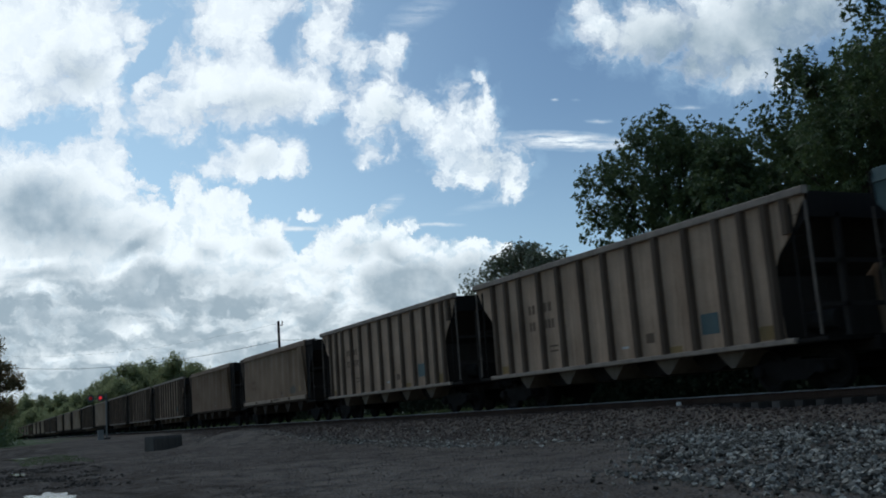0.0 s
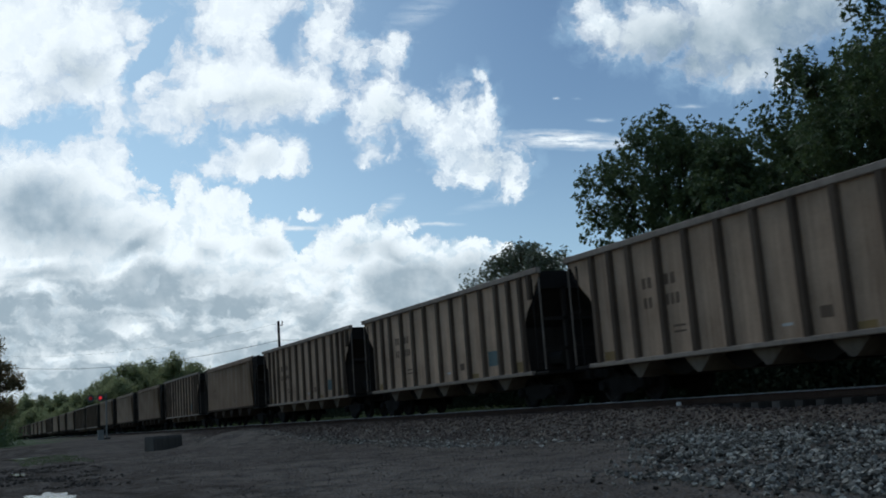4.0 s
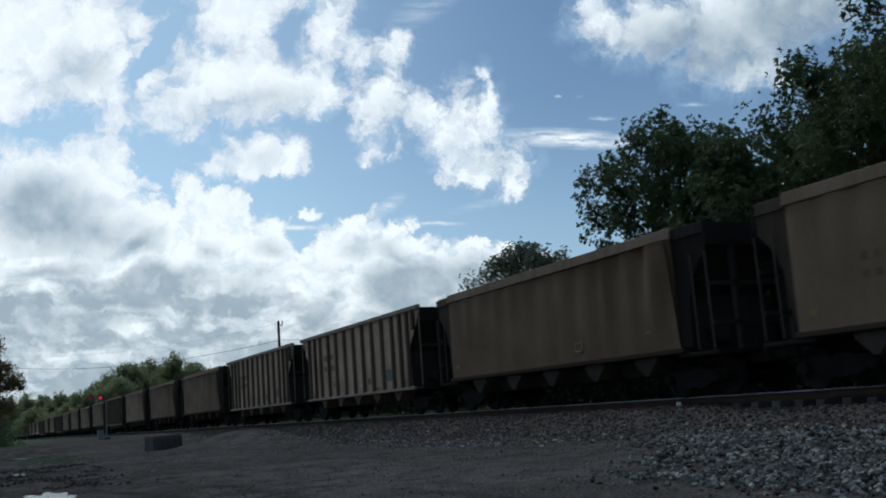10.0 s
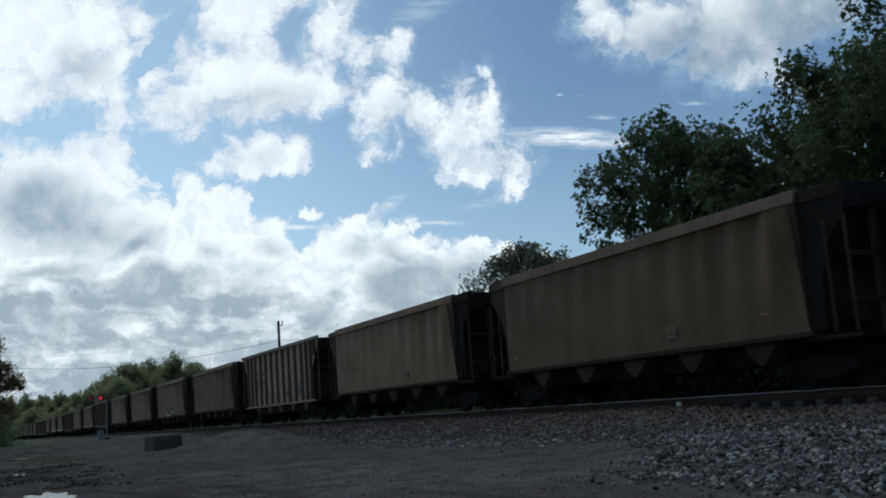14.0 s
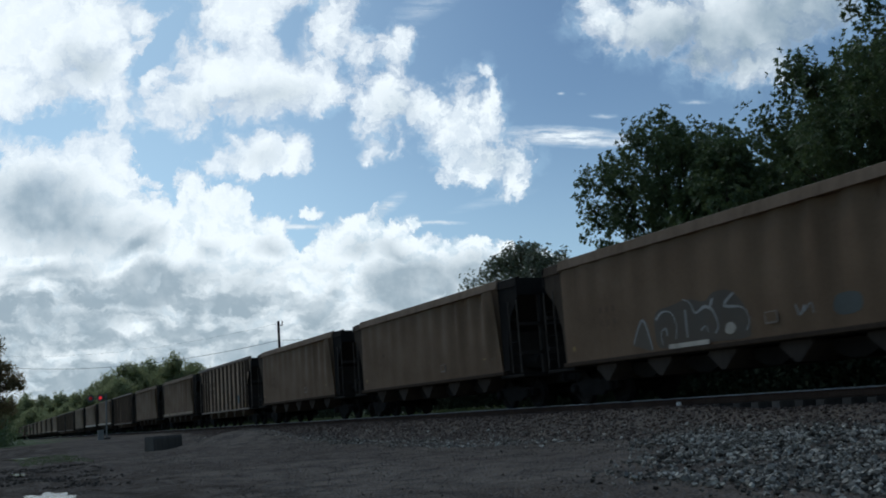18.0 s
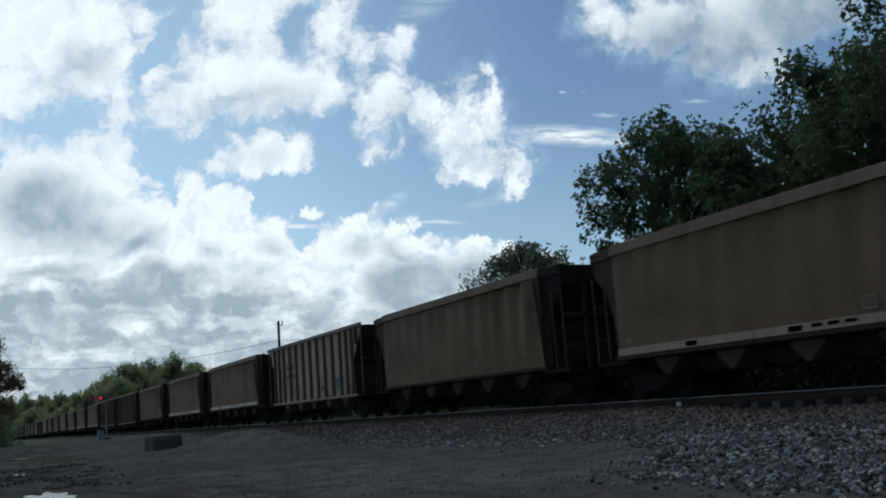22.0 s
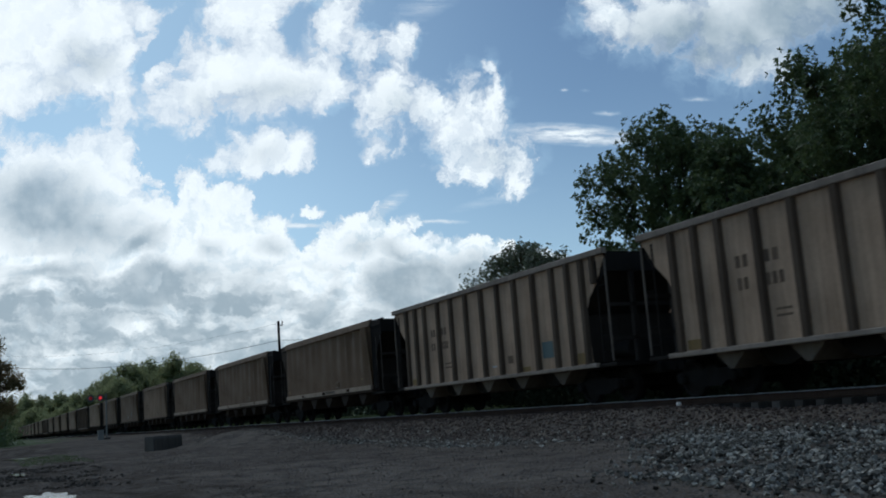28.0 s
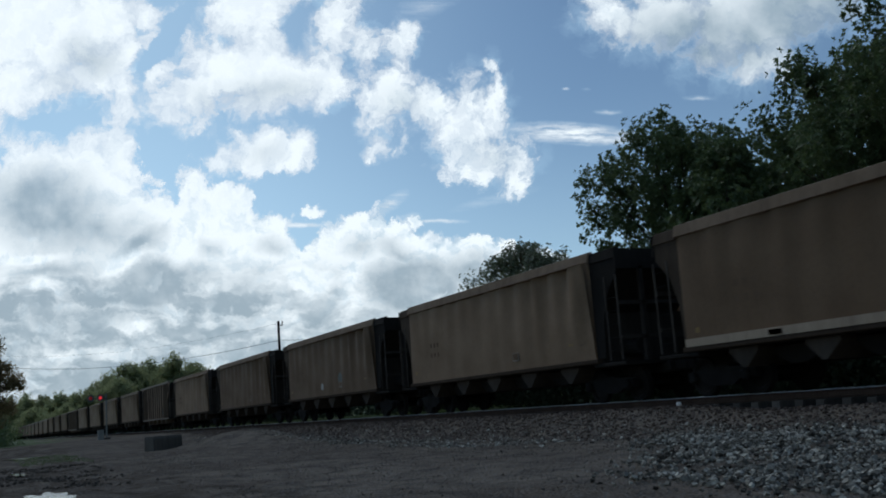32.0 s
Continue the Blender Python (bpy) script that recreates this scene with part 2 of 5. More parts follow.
def cloud_material():
    n = Nodes("drifting_cumulus")
    p = n.coords("Object")
    d = n.vector("NORMALIZE", n.vector("MULTIPLY", p, (1.0, 1.0, 1.0))).outputs[0]
    ahead = n.math("MAXIMUM", n.vector("DOT_PRODUCT", d, AIM).outputs["Value"], 0.08)
    x = n.math("ADD", n.math("MULTIPLY", n.math("DIVIDE", n.vector("DOT_PRODUCT", d, RIGHT).outputs["Value"], ahead), 17.22), 7.84)
    y = n.math("SUBTRACT", 4.41, n.math("MULTIPLY", n.math("DIVIDE", n.vector("DOT_PRODUCT", d, UP).outputs["Value"], ahead), 17.22))
    chart = n.add("ShaderNodeCombineXYZ", {0: x, 1: y}).outputs[0]
    # wandering in three sizes gives the ragged, billowing outline
    w1 = n.vector("SUBTRACT", n.noise(chart, 0.9, 2.0, 0.5).outputs["Color"], (0.5, 0.5, 0.5))
    w2 = n.vector("SUBTRACT", n.noise(chart, 3.2, 9.0, 0.71).outputs["Color"], (0.5, 0.5, 0.5))
    warp = n.vector("ADD", n.vector("SCALE", w1, 0.45), n.vector("SCALE", w2, 0.52))
    flat = n.vector("MULTIPLY", n.vector("ADD", chart, warp.outputs[0]).outputs[0], (1.0, 1.0, 0.0)).outputs[0]
    gentle = n.vector("ADD", n.vector("SCALE", w1, 0.55), n.vector("SCALE", w2, 0.30))
    calm = n.vector("MULTIPLY", n.vector("ADD", chart, gentle.outputs[0]).outputs[0], (1.0, 1.0, 0.0)).outputs[0]

    def field(groups, flat, join="MAXIMUM", floor=None):
        """Highest of many soft mounds: 1 at a middle, 0 at its rim, below 0 outside."""
        total = None
        for k, (bx, by, rx, ry, turn, amp) in enumerate(itertools.chain(*groups)):
            if k % 8 == 7:  # worked through in batches, to spare the shader's memory
                flat = n.vector("ADD", flat, n.math("MULTIPLY", total, 1e-6)).outputs[0]
            m = n.add("ShaderNodeMapping")
            m.vector_type = "TEXTURE"
            n.fill(m, {"Vector": flat, "Location": (bx, by, 0), "Rotation": (0, 0, radians(turn)), "Scale": (rx, ry, 1)})
            r = n.vector("LENGTH", m.outputs[0]).outputs["Value"]
            b = n.math("MULTIPLY", n.math("SUBTRACT", 1.0, r, floor is not None), amp)
            total = b if total is None else n.math(join, total, b)
        return total

    upper_left = [(0.3, 0.6, 1.9, 1.5, 0, 1), (1.5, 0.55, 0.95, 0.95, 0, 1), (1.55, 1.45, 0.75, 0.7, 0, 0.9), (0.0, 1.75, 0.9, 0.6, 0, 1),
                  (2.35, 0.55, 0.55, 0.42, -30, 0.55), (2.05, 1.95, 0.6, 0.55, 20, 0.5), (2.0, 1.15, 0.45, 0.6, 20, 0.6), (-1.5, 1.5, 2.0, 1.8, 0, 1)]
    upper_mid = [(4.15, 0.3, 0.85, 1.1, 0, 1), (5.85, 0.35, 0.5, 1.0, 10, 0.8), (4.35, 1.45, 1.55, 0.9, 5, 1), (5.4, 1.6, 0.85, 0.6, 0, 1),
                 (3.2, 1.8, 0.85, 0.6, -10, 0.9), (3.0, 2.2, 0.6, 0.4, 0, 0.55), (2.6, 1.55, 0.6, 0.22, -50, 0.5), (5.0, 0.0, 0.6, 0.35, 0, 0.5)]
    tower = [(6.85, 1.15, 0.45, 0.65, 10, 0.8), (6.3, 1.2, 0.45, 0.6, 0, 0.55), (6.75, 1.9, 0.65, 0.85, 0, 1.0), (6.65, 2.78, 0.38, 0.28, 0, 0.6), (7.4, 2.1, 0.8, 0.5, 0, 0.9),
             (8.0, 2.3, 0.75, 0.75, 40, 0.9), (8.55, 2.15, 0.3, 0.65, -8, 0.75), (8.43, 1.45, 0.2, 0.17, 20, 1.3), (8.58, 1.76, 0.13, 0.42, -14, 0.9), (8.35, 2.95, 0.8, 0.5, 20, 0.9),
             (8.95, 3.0, 0.5, 0.5, 20, 0.8)]
    upper_right = [(10.6, 0.5, 0.65, 0.48, 0, 0.9), (11.6, 0.55, 1.1, 0.62, 0, 1.05), (12.9, 0.5, 1.4, 0.85, 0, 1), (13.2, 1.3, 0.85, 0.45, 0, 0.8), (12.2, 1.1, 0.4, 0.4, 0, 0.6), (14.2, 0.2, 0.9, 0.6, 0, 0.8)]
    small_mid = [(4.45, 2.82, 0.8, 0.42, -5, 1), (5.05, 2.75, 0.45, 0.35, 0, 0.7), (3.75, 3.05, 0.5, 0.25, 0, 0.5), (3.45, 3.35, 0.35, 0.5, 0, 0.42), (5.45, 3.78, 0.13, 0.07, -10, 0.3), (7.28, 3.95, 0.12, 0.1, 0, 0.7)]
    big_left = [(0.5, 3.5, 1.3, 1.0, 0, 1), (1.5, 3.3, 0.9, 0.8, 0, 1), (1.95, 3.0, 0.42, 0.5, 0, 0.8), (1.5, 4.1, 1.6, 1.1, 20, 1), (2.75, 4.1, 0.32, 0.5, 0, 0.9), (-0.6, 4.0, 1.4, 1.2, 0, 1)]
    mid_left = [(4.0, 4.55, 1.1, 0.8, 0, 1), (4.2, 3.68, 0.2, 0.3, 20, 0.8), (3.8, 3.8, 0.5, 0.4, 0, 0.7), (4.75, 4.35, 0.55, 0.5, 0, 0.9), (3.2, 4.7, 0.75, 0.8, 0, 1), (3.85, 4.1, 0.8, 0.5, 0, 0.9)]
    bank = [(6.2, 4.4, 0.75, 0.55, 0, 1), (6.8, 4.75, 1.2, 0.75, 20, 1), (6.4, 5.3, 1.6, 1.0, 0, 1), (8.3, 4.9, 1.7, 0.62, 0, 1), (5.4, 5.4, 1.2, 0.8, 0, 1)]
    low = [(0.8, 5.3, 3.0, 1.2, 0, 1.2), (3.0, 5.7, 2.6, 1.1, 0, 1.2), (1.5, 6.5, 4.0, 1.2, 0, 1.2), (5.0, 6.3, 3.0, 1.0, 0, 1.2), (10.5, 6.0, 5.0, 0.9, 0, 1.0), (-4.0, 4.5, 3.5, 3.0, 0, 1)]
    # blue gaps between the masses
    gaps = [(5.0, 0.75, 0.30, 0.6, -8, 0.6), (2.72, 0.95, 0.85, 0.2, -52, 0.95), (2.65, 0.3, 0.4, 0.25, 0, 0.7), (0.7, 2.4, 0.6, 0.2, 0, 1.1), (2.9, 2.85, 0.9, 0.4, -4, 0.45), (7.4, 1.25, 0.3, 0.4, 0, 0.5), (5.2, 4.2, 0.35, 0.3, 0, 0.5)]
    body = field([upper_left, upper_mid, tower, upper_right, small_mid, big_left, mid_left, bank, low], flat)
    body = n.math("SUBTRACT", body, n.math("MULTIPLY", field([gaps], calm, floor=0), 1.1))
    # elsewhere, unseen, made-up cumulus goes on, thinned to dim the light below
    roof = n.noise(n.vector("MULTIPLY", d, (1.0, 1.0, 1.8)).outputs[0], 3.2, 7.0, 0.6, 0.3)
    away = n.span(n.vector("DOT_PRODUCT", d, AIM).outputs["Value"], 0.72, 0.86, 1.0, 0.0, True)
    rest = n.math("SUBTRACT", n.span(roof, 0.57, 0.72, -0.6, 0.6, True), n.math("MULTIPLY", n.math("SUBTRACT", 1.0, away), 4.0))
    body = n.math("MAXIMUM", body, rest)
    curl = n.noise(flat, 1.8, 10.0, 0.66, 0.35)
    dense = n.math("ADD", body, n.math("MULTIPLY", n.math("SUBTRACT", curl, 0.5), n.span(y, 3.2, 3.9, 1.9, 1.15, True)))
    soft = n.math("ADD", n.span(y, 2.4, 3.6, 0.78, 0.26, True), n.span(n.noise(chart, 0.8, 2.0), 0.35, 0.65, -0.08, 0.16, True))
    alpha = n.span(n.math("DIVIDE", n.math("ADD", dense, 0.15), soft), 0.0, 1.0, 0.0, 1.0, True)
    # thinned by fine strands, most of all in the torn clouds
    strands = n.span(n.noise(flat, 2.3, 9.0, 0.68, 0.3), 0.41, 0.59, 0.0, 1.0, True)
    thin = n.math("MULTIPLY", n.span(x, 5.4, 6.4, 0.42, 0.80, True), n.span(y, 4.0, 3.2, 0.0, 1.0, True))
    thin = n.math("MULTIPLY", thin, n.span(x, 9.6, 10.4, 1.0, 0.15, True))
    thin = n.math("MULTIPLY", thin, n.span(dense, 0.08, 0.75, 1.0, 0.36, True))
    alpha = n.math("MULTIPLY", alpha, n.math("SUBTRACT", 1.0, n.math("MULTIPLY", thin, n.math("SUBTRACT", 1.0, strands))))
    # torn fringe round the clouds and combed ice streaks
    near = n.math("MULTIPLY", n.span(body, -0.95, 0.25, 0.0, 1.0, True), n.span(x, 2.5, 9.0, 0.95, 0.5, True))
    torn = n.math("MULTIPLY", near, n.span(n.noise(flat, 1.5, 8.0, 0.66, 0.5), 0.34, 0.66, 0.05, 0.62, True))
    streaks = [(10.05, 2.5, 1.4, 0.2, 3, 1.3), (7.4, 0.25, 0.8, 0.3, -25, 0.3), (6.8, 3.7, 0.45, 0.16, -35, 0.6), (7.25, 3.97, 0.22, 0.16, 0, 0.7),
               (9.8, 1.77, 0.12, 0.03, 0, 0.5), (10.2, 1.77, 0.12, 0.03, 0, 0.4), (12.2, 1.9, 0.35, 0.05, 0, 0.5), (8.7, 3.6, 0.9, 0.1, -14, 0.22),
               (5.2, 4.05, 0.6, 0.06, 0, 0.7), (7.7, 3.98, 0.6, 0.05, 0, 0.6), (5.0, 4.65, 0.7, 0.08, -4, 0.6), (10.6, 2.15, 0.3, 0.05, 0, 0.5)]
    combed = n.vector("ADD", chart, n.vector("MULTIPLY", w2, (0.35, 0.10, 0.0)).outputs[0]).outputs[0]
    fibres = n.noise(n.vector("MULTIPLY", combed, (0.7, 5.0, 1.0)).outputs[0], 2.2, 6.0, 0.6)
    feather = n.math("MULTIPLY", field([streaks], n.vector("MULTIPLY", combed, (1.0, 1.0, 0.0)).outputs[0], floor=0), n.span(fibres, 0.36, 0.6, 0.25, 1.25))
    alpha = n.math("MAXIMUM", alpha, n.math("MULTIPLY", feather, 0.85, True))
    solid = alpha
    # a thin veil of haze, thicker to the bright side and towards the horizon
    veil = n.math("ADD", n.span(x, 10.5, 1.0, 0.04, 0.48, True), n.span(y, 1.5, 5.5, 0.0, 0.22, True))
    veil = n.math("MULTIPLY", veil, n.math("SUBTRACT", 1.0, away))
    veil = n.math("MAXIMUM", veil, torn)
    alpha = n.math("SUBTRACT", 1.0, n.math("MULTIPLY", n.math("SUBTRACT", 1.0, alpha), n.math("SUBTRACT", 1.0, veil)))
    # shaded bases and thick cores
    greys_high = [(1.35, 1.25, 0.75, 0.5, 10, 0.75), (0.85, 1.7, 0.5, 0.4, 0, 0.35), (4.5, 1.85, 1.3, 0.42, 0, 0.6), (3.5, 2.0, 0.8, 0.3, 20, 0.4), (6.9, 2.1, 0.6, 0.5, 0, 0.4), (8.6, 2.9, 0.7, 0.4, 30, 0.35),
                  (4.5, 2.9, 0.6, 0.25, 0, 0.35), (12.4, 0.9, 2.3, 0.9, 0, 1.4), (11.2, 0.9, 1.1, 0.4, 0, 0.8), (14.2, 0.5, 2.0, 1.0, 0, 1.6)]
    greys_low = [(0.7, 3.75, 1.35, 0.8, 10, 1.5), (1.0, 3.95, 1.6, 1.0, 20, 1.1), (2.5, 5.15, 1.1, 0.4, -12, 2.2), (1.7, 4.15, 1.2, 0.6, 10, 0.9), (2.4, 4.4, 0.6, 0.35, -20, 1.1), (2.7, 5.15, 1.5, 0.6, -8, 1.9), (0.9, 4.9, 1.4, 0.28, 0, 1.0),
                 (1.4, 5.65, 1.8, 0.3, 0, 1.2), (3.7, 4.45, 0.45, 0.3, 0, 0.6), (4.2, 5.2, 0.9, 0.45, 0, 0.9), (7.3, 5.15, 1.2, 0.75, 0, 2.2), (6.3, 4.4, 0.5, 0.3, 15, 0.7), (7.0, 4.5, 0.7, 0.3, 25, 0.9),
                 (4.75, 4.4, 0.4, 0.25, 0, 0.7), (8.6, 4.95, 1.7, 0.5, 0, 1.4), (9.8, 4.7, 1.4, 0.5, 0, 0.8)]
    shade = n.math("ADD", field([greys_high, greys_low], calm, floor=0), n.math("MULTIPLY", away, 0.25))
    # the low bank lies in soft grey layers with bright breaks
    layers = n.noise(n.vector("MULTIPLY", calm, (0.75, 1.7, 1.0)).outputs[0], 1.0, 6.0, 0.58)
    low_bank = n.math("MULTIPLY", n.span(y, 4.5, 5.3, 0.0, 1.0, True), n.span(x, 8.5, 4.5, 0.35, 1.0, True))
    shade = n.math("MAXIMUM", shade, n.math("MULTIPLY", low_bank, n.span(layers, 0.38, 0.58, 0.48, 1.2, True)))
    breaks = [(0.6, 5.2, 0.55, 0.2, 0, 1.3), (2.1, 4.75, 0.5, 0.16, -28, 1.3), (2.4, 5.92, 0.5, 0.16, 0, 1.3), (0.5, 5.8, 0.45, 0.16, 0, 1.1), (0.5, 4.62, 0.9, 0.12, 0, 1.0),
              (3.65, 5.55, 0.2, 0.5, 25, 1.1), (5.3, 5.2, 0.8, 0.5, 0, 1.3), (6.2, 5.2, 0.35, 0.6, 0, 1.3), (3.15, 4.6, 0.35, 0.5, 20, 1.1), (1.2, 6.3, 1.6, 0.16, 0, 0.9), (4.9, 5.65, 0.7, 0.3, 0, 1.0), (5.2, 6.0, 0.9, 0.25, 0, 0.9)]
    shade = n.math("SUBTRACT", shade, n.math("MULTIPLY", field([breaks], calm, floor=0), 0.5), True)
    # small sunlit heads break through the bank
    heads = n.span(n.noise(n.vector("MULTIPLY", calm, (1.0, 1.3, 1.0)).outputs[0], 1.9, 7.0, 0.58, 0.2), 0.53, 0.66, 0.0, 0.30, True)
    shade = n.math("SUBTRACT", shade, n.math("MULTIPLY", heads, low_bank), True)
    puff = n.noise(chart, 1.7, 5.0, 0.55)
    shade = n.math("MULTIPLY", shade, n.span(puff, 0.3, 0.65, 0.75, 1.1), True)
    # rims stay bright where light comes through
    shade = n.math("MULTIPLY", shade, n.span(dense, 0.0, 0.30, 0.25, 1.0, True))
    beyond = n.noise(n.vector("ADD", flat, (-0.10, -0.16, 0.0)).outputs[0], 1.8, 9.0, 0.62, 0.2)
    relief = n.span(n.math("SUBTRACT", beyond, curl), -0.04, 0.16, 0.0, 0.34, True)
    relief = n.math("MULTIPLY", relief, n.math("ADD", n.span(y, 2.6, 4.2, 0.18, 1.6, True), n.span(x, 5.6, 6.6, 0.0, 0.5, True)))
    lit = n.mix(relief, (1.0, 1.0, 1.0), (0.64, 0.73, 0.80))
    dusk = n.mix(n.span(y, 3.6, 5.2, 0.0, 1.0, True), (0.35, 0.42, 0.48), (0.345, 0.405, 0.455))
    col = n.mix(n.math("MULTIPLY", shade, 0.95, True), lit, dusk)
    col = n.mix(n.span(solid, 0.0, 0.35), (0.64, 0.85, 1.01), col)
    glow = n.add("ShaderNodeEmission", {"Color": col, "Strength": 1.02})
    clear = n.add("ShaderNodeBsdfTransparent")
    both = n.add("ShaderNodeMixShader", {0: n.math("MULTIPLY", alpha, 0.97), 1: clear.outputs[0], 2: glow.outputs[0]})
    n.put(n.out.inputs["Surface"], both.outputs[0])
    n.mat.cycles.emission_sampling = "NONE"
    return n.mat


# ---- mesh building ----
class Mesh:
    """Collects boxes, prisms, tubes and lathes into one mesh."""

    def __init__(self):
        self.v, self.f = [], []

    def faces(self, verts, faces):
        k = len(self.v)
        self.v += [tuple(p) for p in verts]
        self.f += [tuple(k + i for i in f) for f in faces]
        return self

    def box(self, x0, x1, y0, y1, z0, z1, b=0.0):
        """A box; b bevels its four edges along x."""
        if b > 0:
            pts = [(y0 + b, z0), (y1 - b, z0), (y1, z0 + b), (y1, z1 - b), (y1 - b, z1), (y0 + b, z1), (y0, z1 - b), (y0, z0 + b)]
            return self.run(pts, x0, x1)
        return self.run([(y0, z0), (y1, z0), (y1, z1), (y0, z1)], x0, x1)

    def run(self, pts, x0, x1):
        """A profile in y, z swept along x."""
        m = len(pts)
        verts = [(x0, y, z) for y, z in pts] + [(x1, y, z) for y, z in pts]
        faces = [(i, i + m, (i + 1) % m + m, (i + 1) % m) for i in range(m)]
        return self.faces(verts, faces + [tuple(range(m)), tuple(range(2 * m - 1, m - 1, -1))])

    def slab(self, pts, y0, y1):
        """A profile in x, z swept along y."""
        m = len(pts)
        verts = [(x, y0, z) for x, z in pts] + [(x, y1, z) for x, z in pts]
        faces = [(i, (i + 1) % m, (i + 1) % m + m, i + m) for i in range(m)]
        return self.faces(verts, faces + [tuple(range(m - 1, -1, -1)), tuple(range(m, 2 * m))])

    def up(self, pts, z0, z1):
        """A profile in x, y swept upwards."""
        m = len(pts)
        verts = [(x, y, z0) for x, y in pts] + [(x, y, z1) for x, y in pts]
        faces = [(i, (i + 1) % m, (i + 1) % m + m, i + m) for i in range(m)]
        return self.faces(verts, faces + [tuple(range(m - 1, -1, -1)), tuple(range(m, 2 * m))])

    def tube(self, path, radii, sides=8):
        path = [Vector(p) for p in path]
        rings = []
        for i, p in enumerate(path):
            way = (path[min(i + 1, len(path) - 1)] - path[max(i - 1, 0)]).normalized()
            side = way.cross(Vector((0.13, 0.31, 0.94))).normalized()
            if side.length < 0.5:
                side = Vector((1, 0, 0))
            other = way.cross(side)
            r = radii if isinstance(radii, (int, float)) else radii[i]
            rings.append([p + (side * math.cos(a) + other * math.sin(a)) * r
                          for a in (2 * math.pi * j / sides for j in range(sides))])
        verts = [p for ring in rings for p in ring]
        faces = [(i * sides + j, i * sides + (j + 1) % sides, (i + 1) * sides + (j + 1) % sides, (i + 1) * sides + j)
                 for i in range(len(path) - 1) for j in range(sides)]
        n = len(verts)
        return self.faces(verts, faces + [tuple(range(sides - 1, -1, -1)), tuple(range(n - sides, n))])

    def lathe(self, profile, centre, sides=20):
        """A profile of (radius, y) turned about an axle along y."""
        cx, cy, cz = centre
        verts = [(cx + r * math.cos(a), cy + y, cz + r * math.sin(a))
                 for r, y in profile for a in (2 * math.pi * j / sides for j in range(sides))]
        m = len(profile)
        faces = [(i * sides + j, i * sides + (j + 1) % sides, (i + 1) * sides + (j + 1) % sides, (i + 1) * sides + j)
                 for i in range(m - 1) for j in range(sides)]
        return self.faces(verts, faces + [tuple(range(sides)), tuple(range(m * sides - 1, (m - 1) * sides - 1, -1))])

    def data(self, name, material, smooth=False):
        me = bpy.data.meshes.new(name)
        me.from_pydata(self.v, [], self.f)
        me.materials.append(material)
        if smooth:
            me.shade_smooth()
        me.update()
        return me


def part(name, mesh, material, parent, label="", smooth=False):
    """One mesh object under a thing or under a part."""
    ob = new(name, mesh.data(name, material, smooth) if isinstance(mesh, Mesh) else mesh)
    ob.parent = parent
    return tagged(ob, label)


def thing(name, label, category, at=(0, 0, 0), group="", kind="", mesh=None, material=None):
    ob = new(name, mesh.data(name, material) if mesh else None)
    ob.matrix_world = pose(*at)
    return tagged(ob, label, category, group, kind)


# ---- ground ----
def bump_at(x, y, cx, cy, sx, sy, h):
    return h * math.exp(-((x - cx) / sx) ** 2 - ((y - cy) / sy) ** 2)


def ease(v, lo, hi):
    t = min(1.0, max(0.0, (v - lo) / (hi - lo)))
    return t * t * (3 - 2 * t)


def ground_z(x, y):
    near = -0.75 + 0.04 * noise.noise((x * 0.5, y * 0.9, 3)) + 0.07 * noise.noise((x * 0.12, y * 0.2, 7)) + 0.02 * noise.noise((x * 1.6, y * 2.2, 9))
    near += 0.05 * (1 - ease(y, -13, -9)) * noise.noise((x * 0.7, y * 1.9, 12))   # wheel ruts
    near += 0.5 * ease(-x, 52, 66) * ease(y, -22, -10)          # the road climbs to the crossing
    near += bump_at(x, y, -42.5, -6.2, 5.0, 1.9, 0.62)          # spoil heap
    near += bump_at(x, y, -50.0, -5.0, 6.0, 1.6, 0.35)
    near += bump_at(x, y, -8.0, -6.4, 6.0, 2.0, 0.16)           # tipped rubble
    far = -0.42 + 0.10 * noise.noise((x * 0.1, y * 0.1, 5)) + 2.0 * ease(y, 7, 26)
    bed = -0.20 - 0.13 * ease(x, -19, -16) + 0.03 * noise.noise((x * 0.8, y * 0.8, 2))
    if y < 0:
        return near + (bed - near) * ease(y, -3.9 + 0.5 * noise.noise((x * 0.3, 1, 1)), -1.6)
    return far + (bed - far) * (1 - ease(y, 1.6, 3.6))


def spaced(points):
    out = []
    for a, b, n in points:
        out += [a + (b - a) * i / n for i in range(n)]
    return out + [points[-1][1]]


def build_ground():
    xs = spaced([(-3500, -400, 12), (-400, -120, 28), (-120, -60, 40), (-60, 6, 200), (6, 60, 24), (60, 3500, 12)])
    ys = spaced([(-3500, -300, 8), (-300, -40, 14), (-40, -20, 12), (-20, -1, 110), (-1, 6, 28), (6, 60, 22), (60, 3500, 14)])
    m = Mesh()
    m.v = [(x, y, ground_z(x, y) if abs(x) < 400 and abs(y) < 300 else (-0.75 if y < 0 else 1.6)) for x in xs for y in ys]
    k = len(ys)
    m.f = [(i * k + j, (i + 1) * k + j, (i + 1) * k + j + 1, i * k + j + 1) for i in range(len(xs) - 1) for j in range(k - 1)]
    me = m.data("ground", M_GROUND, True)
    me.materials.append(M_GRASS)
    for f in me.polygons:
        x, y, _ = f.center
        if y > 3.4 or (x < -85 and y < -7.5 - 0.02 * abs(x)) or x < -130 and y < -3.4 or abs(x) > 300:
            f.material_index = 1
    return tagged(new("ground", me), "grey-brown packed dirt and gravel ground with muddy patches", "ground", kind="structure")


ground = build_ground()


